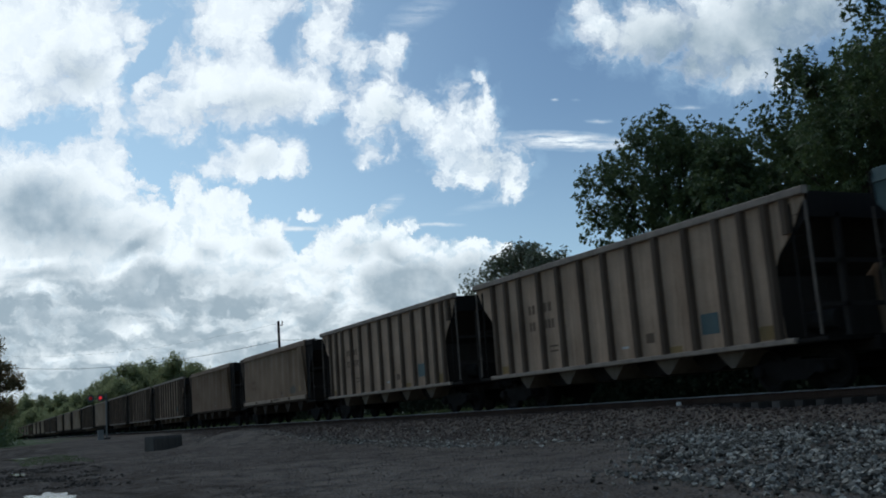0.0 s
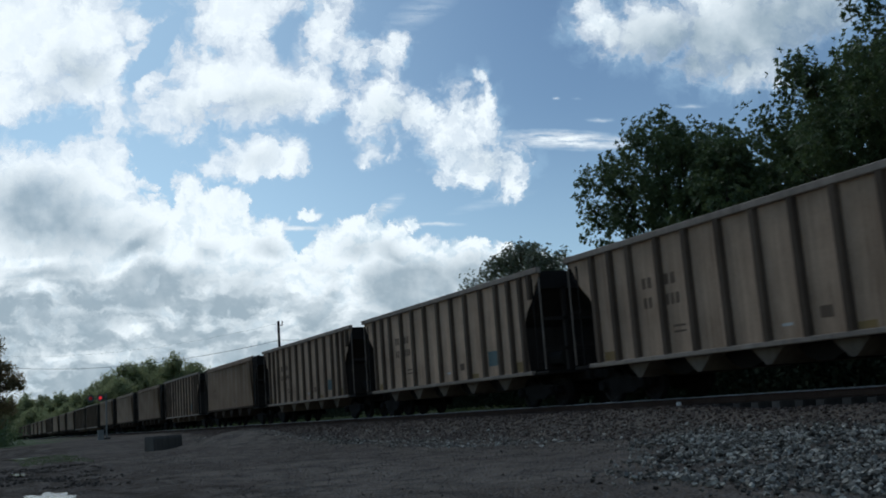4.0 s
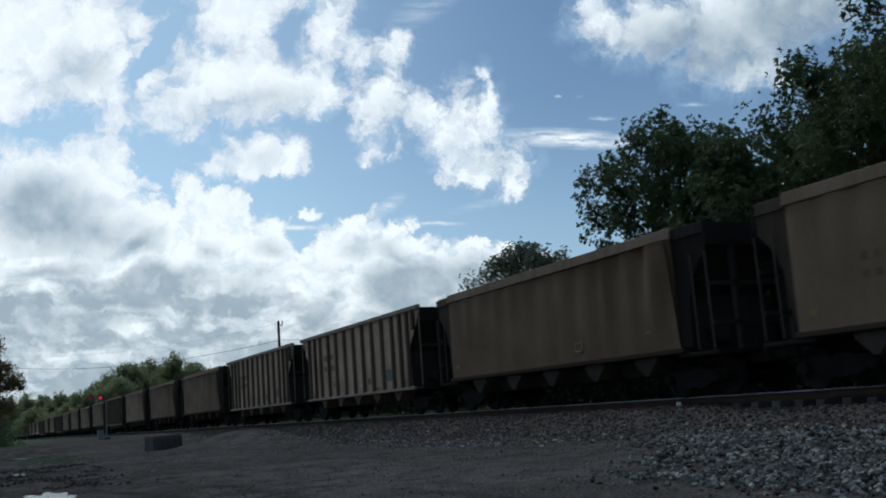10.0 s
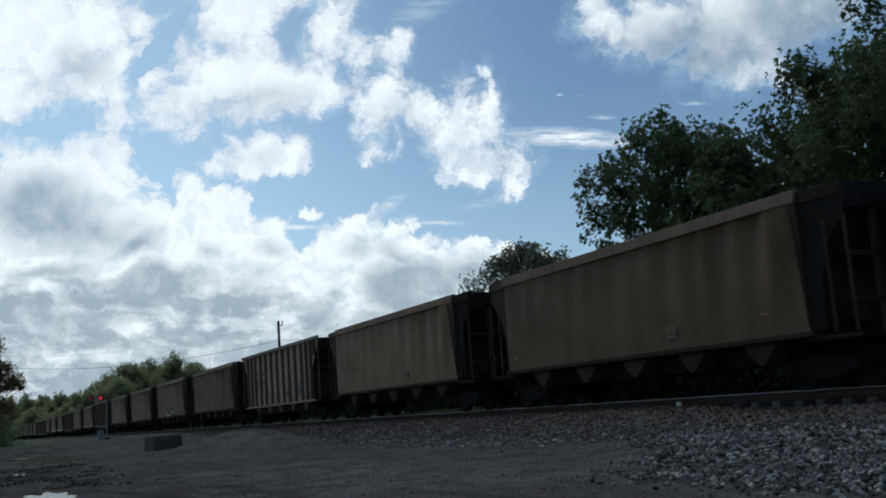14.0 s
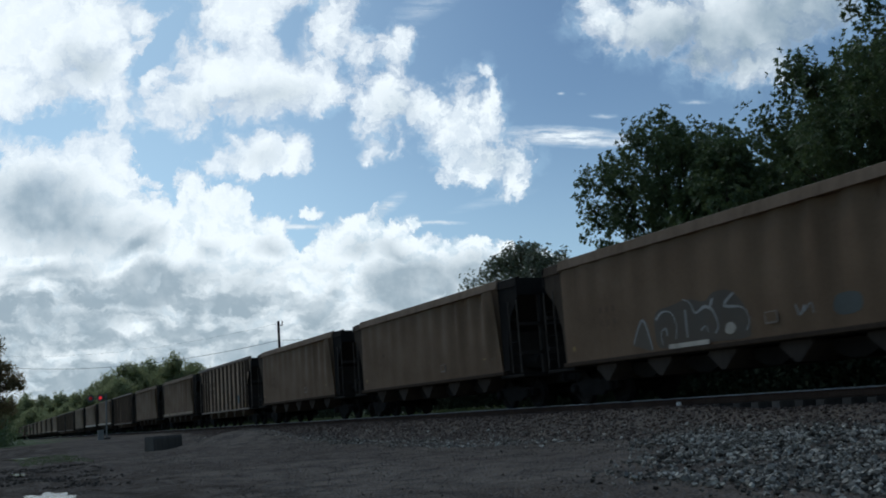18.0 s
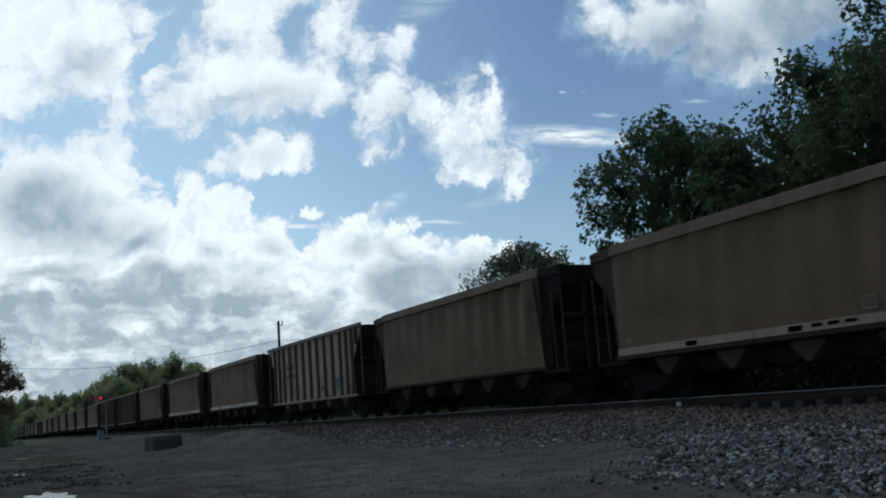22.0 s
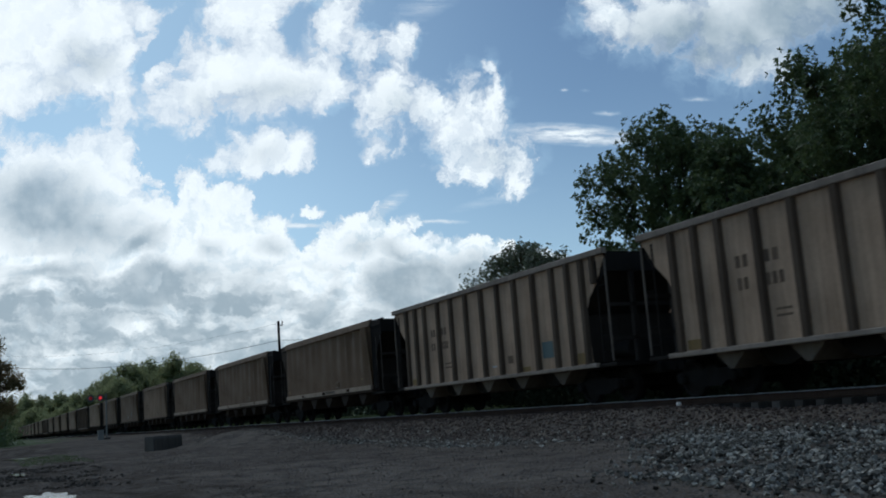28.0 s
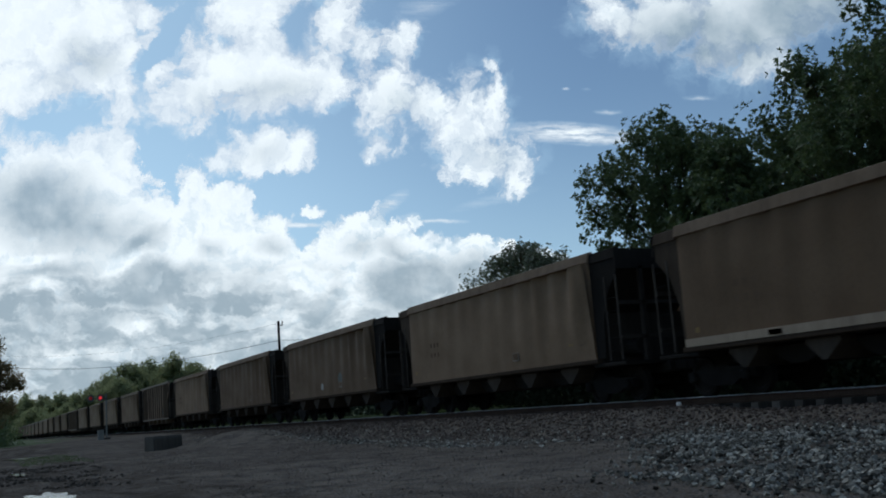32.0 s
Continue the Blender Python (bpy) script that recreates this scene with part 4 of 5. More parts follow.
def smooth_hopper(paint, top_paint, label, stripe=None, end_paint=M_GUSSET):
    car = thing("coal_hopper", label, "rail car", group="cars of the coal train")
    for s in (-1, 1):
        part("side_sheet", crimped_side(s), paint, car, smooth=True)
        y = s * (SIDE - 0.04)
        lean = [(y, 3.82), (y + s * 0.07, 3.86), (y + s * 0.02, 4.12), (y - s * 0.06, TOP), (y - s * 0.14, TOP), (y - s * 0.14, 3.82)]
        part("top_chord", Mesh().run(lean, -HALF + 0.93, HALF - 1.22), top_paint, car, "inward-leaning grey-brown top band")
        low = [(a - s * 0.05, b - 0.05) for a, b in lean]
        part("end_chord", Mesh().run(low, HALF - 1.22, HALF - 0.08), M_SOOTSHADE, car, "end of the top band, its shade coloured black")
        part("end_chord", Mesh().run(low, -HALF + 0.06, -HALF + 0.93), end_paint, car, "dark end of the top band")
        y0, y1 = sorted((s * (SIDE - 0.08), s * (SIDE + 0.06)))
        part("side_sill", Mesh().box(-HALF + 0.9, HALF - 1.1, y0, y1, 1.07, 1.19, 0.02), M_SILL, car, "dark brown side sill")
        for e in (-1, 1):
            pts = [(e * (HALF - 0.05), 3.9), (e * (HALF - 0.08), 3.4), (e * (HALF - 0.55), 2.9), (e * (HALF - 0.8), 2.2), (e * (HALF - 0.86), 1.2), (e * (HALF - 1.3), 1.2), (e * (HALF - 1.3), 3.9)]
            # Gusset tone holds the shade at each end: black ahead, brown behind.
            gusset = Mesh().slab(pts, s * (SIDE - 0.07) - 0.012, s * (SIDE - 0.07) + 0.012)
            part("end_gusset", gusset, M_SOOTSHADE if e > 0 else end_paint, car)
        for x in (-HALF + 0.03, HALF - 0.03):
            ladder(car, x, s, 1.1, 3.35, 0.52, M_STILE, M_STILE)
        if stripe:
            y0, y1 = sorted((s * (SIDE - 0.02), s * (SIDE + 0.075)))
            part("sill_stripe", Mesh().box(-HALF + 1.02, HALF - 1.27, y0, y1, 1.185, 1.37), stripe, car, "chalky painted sill stripe")
            for x0, x1 in ((-3.58, -3.2), (-0.33, 0.05), (3.08, 3.43)):
                plate(car, "stripe_bracket", x0, x1, 1.22, 1.33, M_LETTER, "", -SIDE - 0.07, 0.02)
            for x0 in (0.3, 0.72, 1.14):
                plate(car, "lettering_bar", x0, x0 + 0.3, 1.26, 1.33, M_CHORD, "faded grey lettering", -SIDE - 0.075, 0.004)
    end_gear(car, M_SOOTSHADE)
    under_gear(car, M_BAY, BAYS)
    plate(car, "placard", 1.55, 1.92, 1.46, 1.72, M_CHORD, "small pale square placard", -SIDE - 0.01, 0.01)
    plate(car, "placard_mark", 1.585, 1.885, 1.50, 1.70, M_BROWN, "", -SIDE - 0.02, 0.004)
    for x0, x1, z0, z1, paint_ in ((4.75, 5.0, 1.66, 1.71, M_OCHRE), (5.3, 5.5, 1.62, 1.66, M_LETTER), (5.52, 5.58, 1.64, 1.72, M_LETTER), (-6.0, -5.85, 1.5, 1.62, M_OCHRE)):
        part("stencil_mark", painted([(x0, z0), (x0, z1), (x1, z1), (x1, z0)], 0.008), paint_, car, "small faded stencilled mark")
    for z in (2.05, 2.4):
        for x0 in (-4.6, -4.3, -4.0):
            part("lettering_bar", painted([(x0, z), (x0, z + 0.16), (x0 + 0.17, z + 0.16), (x0 + 0.17, z)], 0.006), M_GHOST, car, "lettering faded into the paint")
    return car


def far_hopper(paint, label):
    """Plain version for the cars that stay hundreds of metres off."""
    car = thing("coal_hopper", label, "rail car", group="cars of the coal train")
    for s in (-1, 1):
        part("side_sheet", Mesh().box(-HALF + 1.0, HALF - 1.0, s * SIDE - 0.03, s * SIDE + 0.03, 1.05, 3.85), paint, car)
        part("top_chord", Mesh().box(-HALF, HALF, s * SIDE - 0.06, s * SIDE + 0.06, 3.85, TOP, 0.02), M_CHORD, car)
    end_gear(car, M_SOOTSHADE)
    part("centre_sill", Mesh().box(-7.9, 7.9, -0.3, 0.3, 0.6, 1.02), M_BLACK, car)
    truck(car, -5.85)
    truck(car, 5.85)
    return car


def curved(path, steps=5, closed=False):
    """Smooth line through the given points."""
    p = [Vector(q) for q in path]
    p = [p[-1]] + p + p[:2] if closed else [p[0]] + p + [p[-1]]
    out = []
    for a, b, c, d in zip(p, p[1:], p[2:], p[3:]):
        for k in range(steps):
            t = k / steps
            out.append(tuple(0.5 * (2 * b + (c - a) * t + (2 * a - 5 * b + 4 * c - d) * t * t + (3 * b - a - 3 * c + d) * t ** 3)))
    return out if closed else out + [tuple(p[-1])]


def spray_marks(car):
    """Bubble-lettered scrawl: a slate fill under pale uneven strokes, and some blots."""
    fill = [(-2.21, 2.1), (-1.5, 2.25), (-0.94, 2.32), (-0.34, 2.2), (0.0, 2.36), (0.57, 2.32), (0.96, 1.9), (1.07, 1.5), (0.94, 1.24), (-0.2, 1.24), (-1.68, 1.23), (-2.23, 1.35)]
    part("scrawl_fill", painted(curved(fill, 4, True)), M_SLATE, car, "dull slate paint behind the scrawl")
    part("scrawl_wedge", painted([(-3.2, 1.42), (-2.7, 2.04), (-2.62, 1.8), (-2.42, 1.2)]), M_SLATE, car, "grey sprayed wedge")
    strokes = (((-2.18, 1.96), (-1.92, 2.12), (-1.59, 2.08), (-1.42, 1.77), (-1.48, 1.42)), ((-2.0, 1.33), (-2.01, 1.62), (-1.82, 1.71), (-1.8, 1.53)),
               ((-1.04, 2.08), (-1.05, 1.75), (-1.05, 1.42)), ((-1.1, 2.34), (-0.85, 2.23), (-0.69, 1.97), (-0.36, 2.07), (-0.08, 1.96), (0.06, 1.61), (-0.07, 1.43)),
               ((-0.56, 1.54), (-0.39, 1.63), (-0.31, 1.48)), ((-0.16, 2.04), (-0.03, 2.23)), ((0.65, 2.27), (0.32, 2.02), (0.87, 1.91), (1.05, 1.63), (0.92, 1.39)),
               ((-3.15, 1.45), (-2.7, 2.02), (-2.42, 1.25)), ((2.44, 1.78), (2.52, 1.55), (2.67, 1.74)), ((2.62, 1.6), (2.83, 1.76), (2.87, 1.55)))
    for i, path in enumerate(strokes):
        path = curved(path)
        ribbon = Mesh()
        for k, (x, z) in enumerate(path):
            (xa, za), (xb, zb) = path[max(k - 1, 0)], path[min(k + 1, len(path) - 1)]
            d = Vector((xb - xa, zb - za)).normalized() * (0.026 + 0.012 * math.sin(3.1 * i + 5 * x))
            y = -(SIDE - 0.03 + dented(x, z)) - 0.012
            ribbon.v += [(x - d.y, y, z + d.x), (x + d.y, y, z - d.x)]
        ribbon.f = [(2 * k, 2 * k + 1, 2 * k + 3, 2 * k + 2) for k in range(len(path) - 1)]
        part("scrawl_stroke", ribbon, M_SPRAY, car, "pale sprayed scrawl stroke")
    part("scrawl_blot", painted(curved([(0.25, 1.42), (0.36, 1.62), (0.56, 1.6), (0.6, 1.46), (0.45, 1.36)], 4, True), 0.014), M_STRIPE, car, "white sprayed blot")
    part("scrawl_blot", painted(curved([(3.4, 1.5), (3.45, 1.8), (3.8, 1.86), (4.1, 1.78), (4.08, 1.5), (3.7, 1.42)], 4, True)), M_SPRAYBLUE, car, "dull teal sprayed blot")
    plate(car, "white_placard", -1.66, -0.22, 1.2, 1.31, M_STRIPE, "white placard strip", -SIDE - 0.06, 0.01)


BROWN = "dusty brown smooth-sided coal hopper car, rolling on the track"
first_ribbed = ribbed_hopper()
first_smooth = smooth_hopper(M_BROWN, M_BROWN_TOP, BROWN)
first_rust = smooth_hopper(M_RUST, M_BROWN_TOP, "rusty brown smooth-sided coal hopper car, rolling on the track")
first_dark = smooth_hopper(M_PLUM, M_BROWN_TOP, "dark brown smooth-sided coal hopper car with white sill stripe", M_STRIPE)
first_taupe = smooth_hopper(M_TAUPE, M_BROWN_TOP, "dusty taupe smooth-sided coal hopper car, rolling on the track")
first_stripe = smooth_hopper(M_BROWN, M_BROWN_TOP, "brown smooth-sided coal hopper car with a cream sill stripe", M_CREAM)
first_far = far_hopper(M_BROWN, "distant dusty brown coal hopper car on the track")
RIBBED = {0, 1, 4, 5, 6, 8, 12, 13, 17, 22, 25, 29, 30, 38, 43}
STRIPED = {23, 26, 27, 31, 32, 33}
RUSTY, TAUPE = {3, 11, 24, 36}, {7, 10, 16, 34, 37, 40}
LAST = 66
train, used = {}, set()
for n in range(-1, LAST):
    if n == -1:
        car = smooth_hopper(M_TEAL, M_TEAL, "weathered teal smooth-sided coal hopper car on the track", end_paint=M_TEAL)
    elif n == 19:
        car = smooth_hopper(M_BROWN, M_BROWN_TOP, "brown smooth-sided coal hopper car with pale sprayed scrawl")
        spray_marks(car)
    elif n == 2:
        car = smooth_hopper(M_TAUPE, M_BROWN_TOP, "dusty taupe smooth-sided coal hopper car with cream sill and ochre patches", M_CREAM)
        for x0, x1, z0, z1 in ((-6.0, -5.85, 1.55, 1.7), (-5.6, -5.35, 1.55, 1.68), (4.75, 5.15, 1.6, 1.85), (2.9, 3.4, 1.4, 1.48)):
            part("ochre_patch", painted([(x0, z0), (x0, z1), (x1, z1), (x1, z0)], 0.012), M_OCHRE, car, "faded ochre paint patch")
        part("blue_patch", painted(curved([(3.15, 1.6), (3.35, 1.86), (3.8, 1.94), (4.25, 1.8), (4.2, 1.6), (3.6, 1.5)], 4, True), 0.012), M_DULLBLUE, car, "dull blue paint blot")
    elif n == 35:
        car = smooth_hopper(M_BROWN, M_BROWN_TOP, "brown smooth-sided coal hopper car with a few bluish scrawls")
        part("scrawl_blot", painted(curved([(1.3, 1.85), (1.5, 2.15), (1.85, 2.05), (1.88, 1.75), (1.55, 1.62)], 4, True)), M_SPRAYBLUE, car, "sprayed paint blot")
        part("scrawl_blot", painted(curved([(-1.2, 1.55), (-1.05, 1.8), (-0.82, 1.7), (-0.88, 1.45)], 4, True)), M_SPRAY, car, "sprayed paint blot")
    else:
        proto = first_far if n > 46 else first_ribbed if n in RIBBED else first_dark if n in (26, 27) else first_stripe if n in STRIPED else first_rust if n in RUSTY else first_taupe if n in TAUPE else first_smooth
        car = proto if proto not in used else copy_thing(proto, Matrix())
        used.add(proto)
    train[n] = car


# ---- trees ----
def leaves(points, size, name, material, droop=0.2):
    """One small folded blade at every point."""
    n = len(points)
    r = turns(n)
    r[:, 2, 0] -= droop
    s = size * rng.uniform(0.6, 1.3, n)
    shape = np.array([[-0.5, 0, 0], [0.0, 0.32, 0.06], [0.5, 0, 0], [0.0, -0.32, 0.06]])
    v = np.einsum("nij,kj->nki", r, shape) * s[:, None, None] + points[:, None]
    f = np.arange(4 * n).reshape(n, 4)
    return quick_mesh(name, v.reshape(-1, 3), f, material)


def rosettes(points, ways, size, name, material, per=8):
    """A whorl of pointed leaves round every shoot tip, opening along its way."""
    n = len(points)
    ways = ways / np.linalg.norm(ways, axis=1)[:, None]
    e1 = np.cross(ways, rng.normal(size=(n, 3)))
    e1 /= np.linalg.norm(e1, axis=1)[:, None]
    e2 = np.cross(ways, e1)
    a = (np.arange(per) * 2.4)[None] + rng.uniform(-0.5, 0.5, (n, per))
    tilt = rng.uniform(0.35, 1.75, (n, per))
    out = np.cos(a)[..., None] * e1[:, None] + np.sin(a)[..., None] * e2[:, None]
    d = np.cos(tilt)[..., None] * ways[:, None] + np.sin(tilt)[..., None] * out
    side = np.cross(d, ways[:, None] + 0.3 * rng.normal(size=(n, per, 3)))
    side /= np.linalg.norm(side, axis=2)[..., None] + 1e-6
    long = size * rng.uniform(0.65, 1.3, (n, per))[..., None]
    base = np.broadcast_to(points[:, None], d.shape)
    mid = base + 0.45 * long * d
    tip = base + long * d - np.array([0, 0, 0.12]) * long
    v = np.stack([base, mid + 0.24 * long * side, tip, mid - 0.24 * long * side], 2)
    return quick_mesh(name, v.reshape(-1, 3), np.arange(4 * n * per).reshape(-1, 4), material)


def crown_points(lobes, clusters, per, spread, rng_local):
    """Leaf places: upswept sprays on the outside of a set of lobes (x, y, z, rx, rz), some inside."""
    vol = np.array([l[3] ** 2 for l in lobes])
    pick = rng_local.choice(len(lobes), clusters, p=vol / vol.sum())
    way = rng_local.normal(size=(clusters, 3)) + np.array([0, 0, 0.35])
    way /= np.linalg.norm(way, axis=1)[:, None]
    rad = rng_local.uniform(0.2, 1.0, clusters) ** 0.4
    L = np.array([lobes[i] for i in pick])
    centres = L[:, :3] + way * rad[:, None] * np.stack([L[:, 3], L[:, 3], L[:, 4]], 1)
    size = spread * rng_local.uniform(0.6, 1.3, clusters)
    off = rng_local.normal(size=(clusters, per, 3))
    off *= (np.minimum(1.0, 1.5 / np.linalg.norm(off, axis=2)) * 0.48)[:, :, None]
    stretch = rng_local.uniform(-0.9, 1.1, (clusters, per)) * size[:, None]
    axis = way * 0.7 + np.array([0, 0, 0.6])
    thin = (1.1 - 0.45 * np.abs(stretch / size[:, None]))[:, :, None]
    pts = centres[:, None] + off * thin * size[:, None, None] + axis[:, None] * stretch[:, :, None] * 0.75
    return centres, pts.reshape(-1, 3), np.repeat(way, per, 0)


def tree(x, y, z, height, width, label, material, seed, clusters=260, per=110, leaf=0.17, low=0.22, shoots=0, name="tree", spray=0.42, whorls=0, crest=1.08):
    local = np.random.default_rng(seed)
    t = thing(name, label, "tree", (x, y, z))
    lobes = []
    for i in range(24):
        h = low + (0.9 - low) * ((i + 0.5) / 24)
        girth = math.sin(math.pi * min(1.0, (h - low + 0.2) / (1.08 - low))) ** 0.6 if crest > 1 else min(1.0, 0.75 + h - low) * (1.0 - 0.25 * ease(h, 0.7, 0.95))
        a = i * 2.4 + local.uniform(-0.5, 0.5)
        reach = 0.5 * width * girth * local.uniform(0.3 if crest > 1 else 0.45, 0.86)
        r = 0.5 * width * local.uniform(0.17, 0.34)
        lobes.append((reach * math.cos(a), reach * math.sin(a), h * height, r, r * local.uniform(0.75, 1.1)))
    lobes.append((0, 0, 0.55 * height, 0.26 * width, 0.25 * height))
    lobes.append((0, 0, 0.82 * height, 0.15 * width, 0.15 * height))
    count = max(2, per // whorls) if whorls else per
    centres, pts, ways = crown_points(lobes, clusters, count, 0.02 * width + spray, local)
    for i in range(shoots):
        a, k = local.uniform(0, 6.3), local.uniform(0, 0.42) * width
        top = height * (1.0 - 0.39 * crest * (k / (0.5 * width)) ** 1.6) * local.uniform(0.9, 1.02)
        tall = local.uniform(0.9, 1.9)
        u = local.uniform(0, 1, count)
        girth = 0.16 * (1.15 - u) + 0.03
        lean_out = 0.22 * k * u
        spike = np.stack([(k + lean_out) * math.cos(a) + local.uniform(-1.5, 1.5, count) * girth, (k + lean_out) * math.sin(a) + local.uniform(-1.5, 1.5, count) * girth, top - tall * (1 - u)], 1)
        pts = np.concatenate([pts, spike])
        ways = np.concatenate([ways, np.tile((0.0, 0.0, 1.0), (count, 1))])
    ways, pts = ways[pts[:, 2] > 0.3], pts[pts[:, 2] > 0.3]
    wood = Mesh()
    lean = local.uniform(-0.02, 0.02, 2)
    stem = [(lean[0] * h * height, lean[1] * h * height, h * height) for h in (-0.02, 0.0, 0.04, 0.15, 0.3, 0.5, 0.7, 0.9)]
    r0 = 0.022 * height
    wood.tube(stem, [r0 * 1.5, r0 * 1.35, r0, 0.9 * r0, 0.78 * r0, 0.55 * r0, 0.3 * r0, 0.06 * r0], 10)
    for i in range(26):
        lob = lobes[i % len(lobes)]
        end = Vector(lob[:3]) + Vector(local.uniform(-0.5, 0.5, 3)) * lob[3]
        start = Vector((0, 0, max(0.12 * height, end.z * local.uniform(0.45, 0.7))))
        mid = start.lerp(end, 0.5) + Vector((0, 0, -0.08 * (end - start).length))
        wood.tube([start, start.lerp(mid, 0.5), mid, end], [0.4 * r0, 0.3 * r0, 0.2 * r0, 0.04 * r0], 6)
    for p in centres[:: max(1, len(centres) // 70)]:
        end = Vector(p)
        base = Vector((end.x * 0.45, end.y * 0.45, end.z - 0.25 * end.xy.length - 0.2))
        wood.tube([base, base.lerp(end, 0.5) + Vector(local.uniform(-0.15, 0.15, 3)), end], [0.12 * r0, 0.08 * r0, 0.02 * r0], 5)
    part("trunk", wood, M_BARK, t, "rough brown trunk with limbs", True)
    ways = ways + np.array([0, 0, 0.5]) + 0.5 * local.normal(size=ways.shape)
    foliage = rosettes(pts, ways, leaf * 1.15, "crown", material, whorls) if whorls else leaves(pts, leaf, "crown", material)
    tagged(part("crown", foliage, None, t, "dense leafy crown"), kind="stuff")
    return t


def place(px_az, dist):
    """Ground place at an azimuth (degrees from +y towards +x) and distance from the viewpoint."""
    return EYE.x + dist * math.sin(radians(px_az)), EYE.y + dist * math.cos(radians(px_az))


tree(-37.4, 15.2, 0.1, 13.4, 10.0, "tall broadleaf tree with dark leafy crown beside the track", M_LEAF, 11, 800, 160, 0.138, 0.10, 100, whorls=8, crest=0.5)
tree(-26.8, 15.4, 0.1, 13.4, 9.8, "dense dark green tree in the row behind the track", M_LEAF, 12, 680, 160, 0.138, 0.10, 90, whorls=8, crest=0.98)
tree(-19.6, 14.9, 0.1, 16.6, 13.2, "large dark green tree at the end of the row", M_LEAF, 13, 800, 160, 0.138, 0.10, 70, whorls=8, crest=0.7)
tree(-41.0, 23.0, 0.9, 12.6, 9.5, "dark leafy tree standing behind the others", M_LEAF, 14, 240, 110, 0.2, 0.10, whorls=8)
tree(-30.6, 25.0, 0.8, 13.6, 12.0, "dark leafy tree standing behind the others", M_LEAF, 15, 380, 110, 0.2, 0.10, whorls=8)
tree(-32.2, 18.0, 0.4, 11.6, 8.5, "leafy tree in the second row behind the track", M_LEAF, 16, 340, 120, 0.17, 0.08, 20, whorls=8)
tree(-32.8, 13.6, -0.2, 11.6, 9.0, "low leafy tree filling the row behind the track", M_LEAF, 17, 460, 110, 0.18, 0.05, whorls=8)
tree(-42.6, 14.6, -0.2, 8.6, 6.4, "low leafy tree at the foot of the row", M_LEAF, 18, 260, 140, 0.14, 0.05, 24, whorls=8)
tree(-72.3, 27.0, 1.4, 12.6, 14.2, "upright grey-green tree beyond the track", M_LEAF_GREY, 19, 760, 120, 0.17, 0.10, 60, whorls=8)


def undergrowth(x0, x1, y0, y1, height, count, label, material, seed, leaf=0.2):
    local = np.random.default_rng(seed)
    cx, cy = local.uniform(x0, x1, count), local.uniform(y0, y1, count)
    h = height * local.uniform(0.5, 1.1, count)
    per = 130
    pts = np.stack([cx[:, None] + local.normal(0, 0.7, (count, per)), cy[:, None] + local.normal(0, 0.6, (count, per)), h[:, None] * local.uniform(0, 1, (count, per)) ** 1.1 - 0.35], 2)
    tagged(new("undergrowth", leaves(pts.reshape(-1, 3), leaf, "undergrowth", material)), label, "bushes", kind="stuff")


# Added, with shade in its leaf colour, to darken gaps beneath the cars.
undergrowth(-52, -2, 8.0, 11.5, 5.2, 800, "dense undergrowth below the trees, coloured dark for shade", M_LEAF_SHADE, 21)

undergrowth(-33, -6, 16.5, 20, 10.0, 420, "dark thicket behind the row of trees", M_LEAF, 25, 0.24)

# Same shade-coloured leaf, so that the gaps stay dark farther off.
undergrowth(-300, -48, 7.0, 11.0, 2.4, 620, "low weeds beyond the track, coloured dark for shade", M_LEAF_SHADE, 23, 0.26)

undergrowth(-130, -43, 6.3, 8.0, 0.42, 360, "bright green grass and weeds beside the track", M_BLADE, 24, 0.16)

for i, (az, dist, h, w) in enumerate(((-84.1, 235, 8.0, 9), (-83.1, 240, 11.6, 11), (-82.0, 236, 14.0, 13), (-80.9, 244, 14.8, 14), (-79.6, 232, 15.0, 12), (-78.6, 238, 13.8, 11), (-82.6, 205, 9.0, 9), (-80.2, 262, 14.0, 14))):
    x, y = place(az, dist)
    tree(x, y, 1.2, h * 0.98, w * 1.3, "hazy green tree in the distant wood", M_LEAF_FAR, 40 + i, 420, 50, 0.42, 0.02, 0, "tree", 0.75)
for i, (az, dist, h, w) in enumerate(((-89.6, 420, 14.5, 16), (-88.3, 430, 16.5, 15), (-87.3, 455, 18.5, 15), (-86.4, 450, 17.8, 14), (-85.6, 440, 18.0, 15), (-84.8, 445, 17.5, 15), (-86.9, 380, 9.5, 13), (-85.2, 360, 9.0, 14))):
    x, y = place(az, dist)
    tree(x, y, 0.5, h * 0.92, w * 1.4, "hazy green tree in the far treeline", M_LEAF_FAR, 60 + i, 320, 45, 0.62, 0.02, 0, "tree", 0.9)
x, y = place(-89.3, 105)
tree(x, y, -0.5, 12.2, 6.6, "small reddish green tree beside the dirt road", M_LEAF_RUST, 80, 460, 80, 0.2, 0.08, 6)
x, y = place(-90.3, 98)
tree(x, y, -0.5, 9.6, 7.0, "leafy green tree beside the dirt road", M_LEAF, 81, 300, 80, 0.2, 0.06, 4)
undergrowth(-112, -92, -19.5, -13.6, 2.2, 60, "low weeds round the roadside trees", M_LEAF, 22, 0.22)


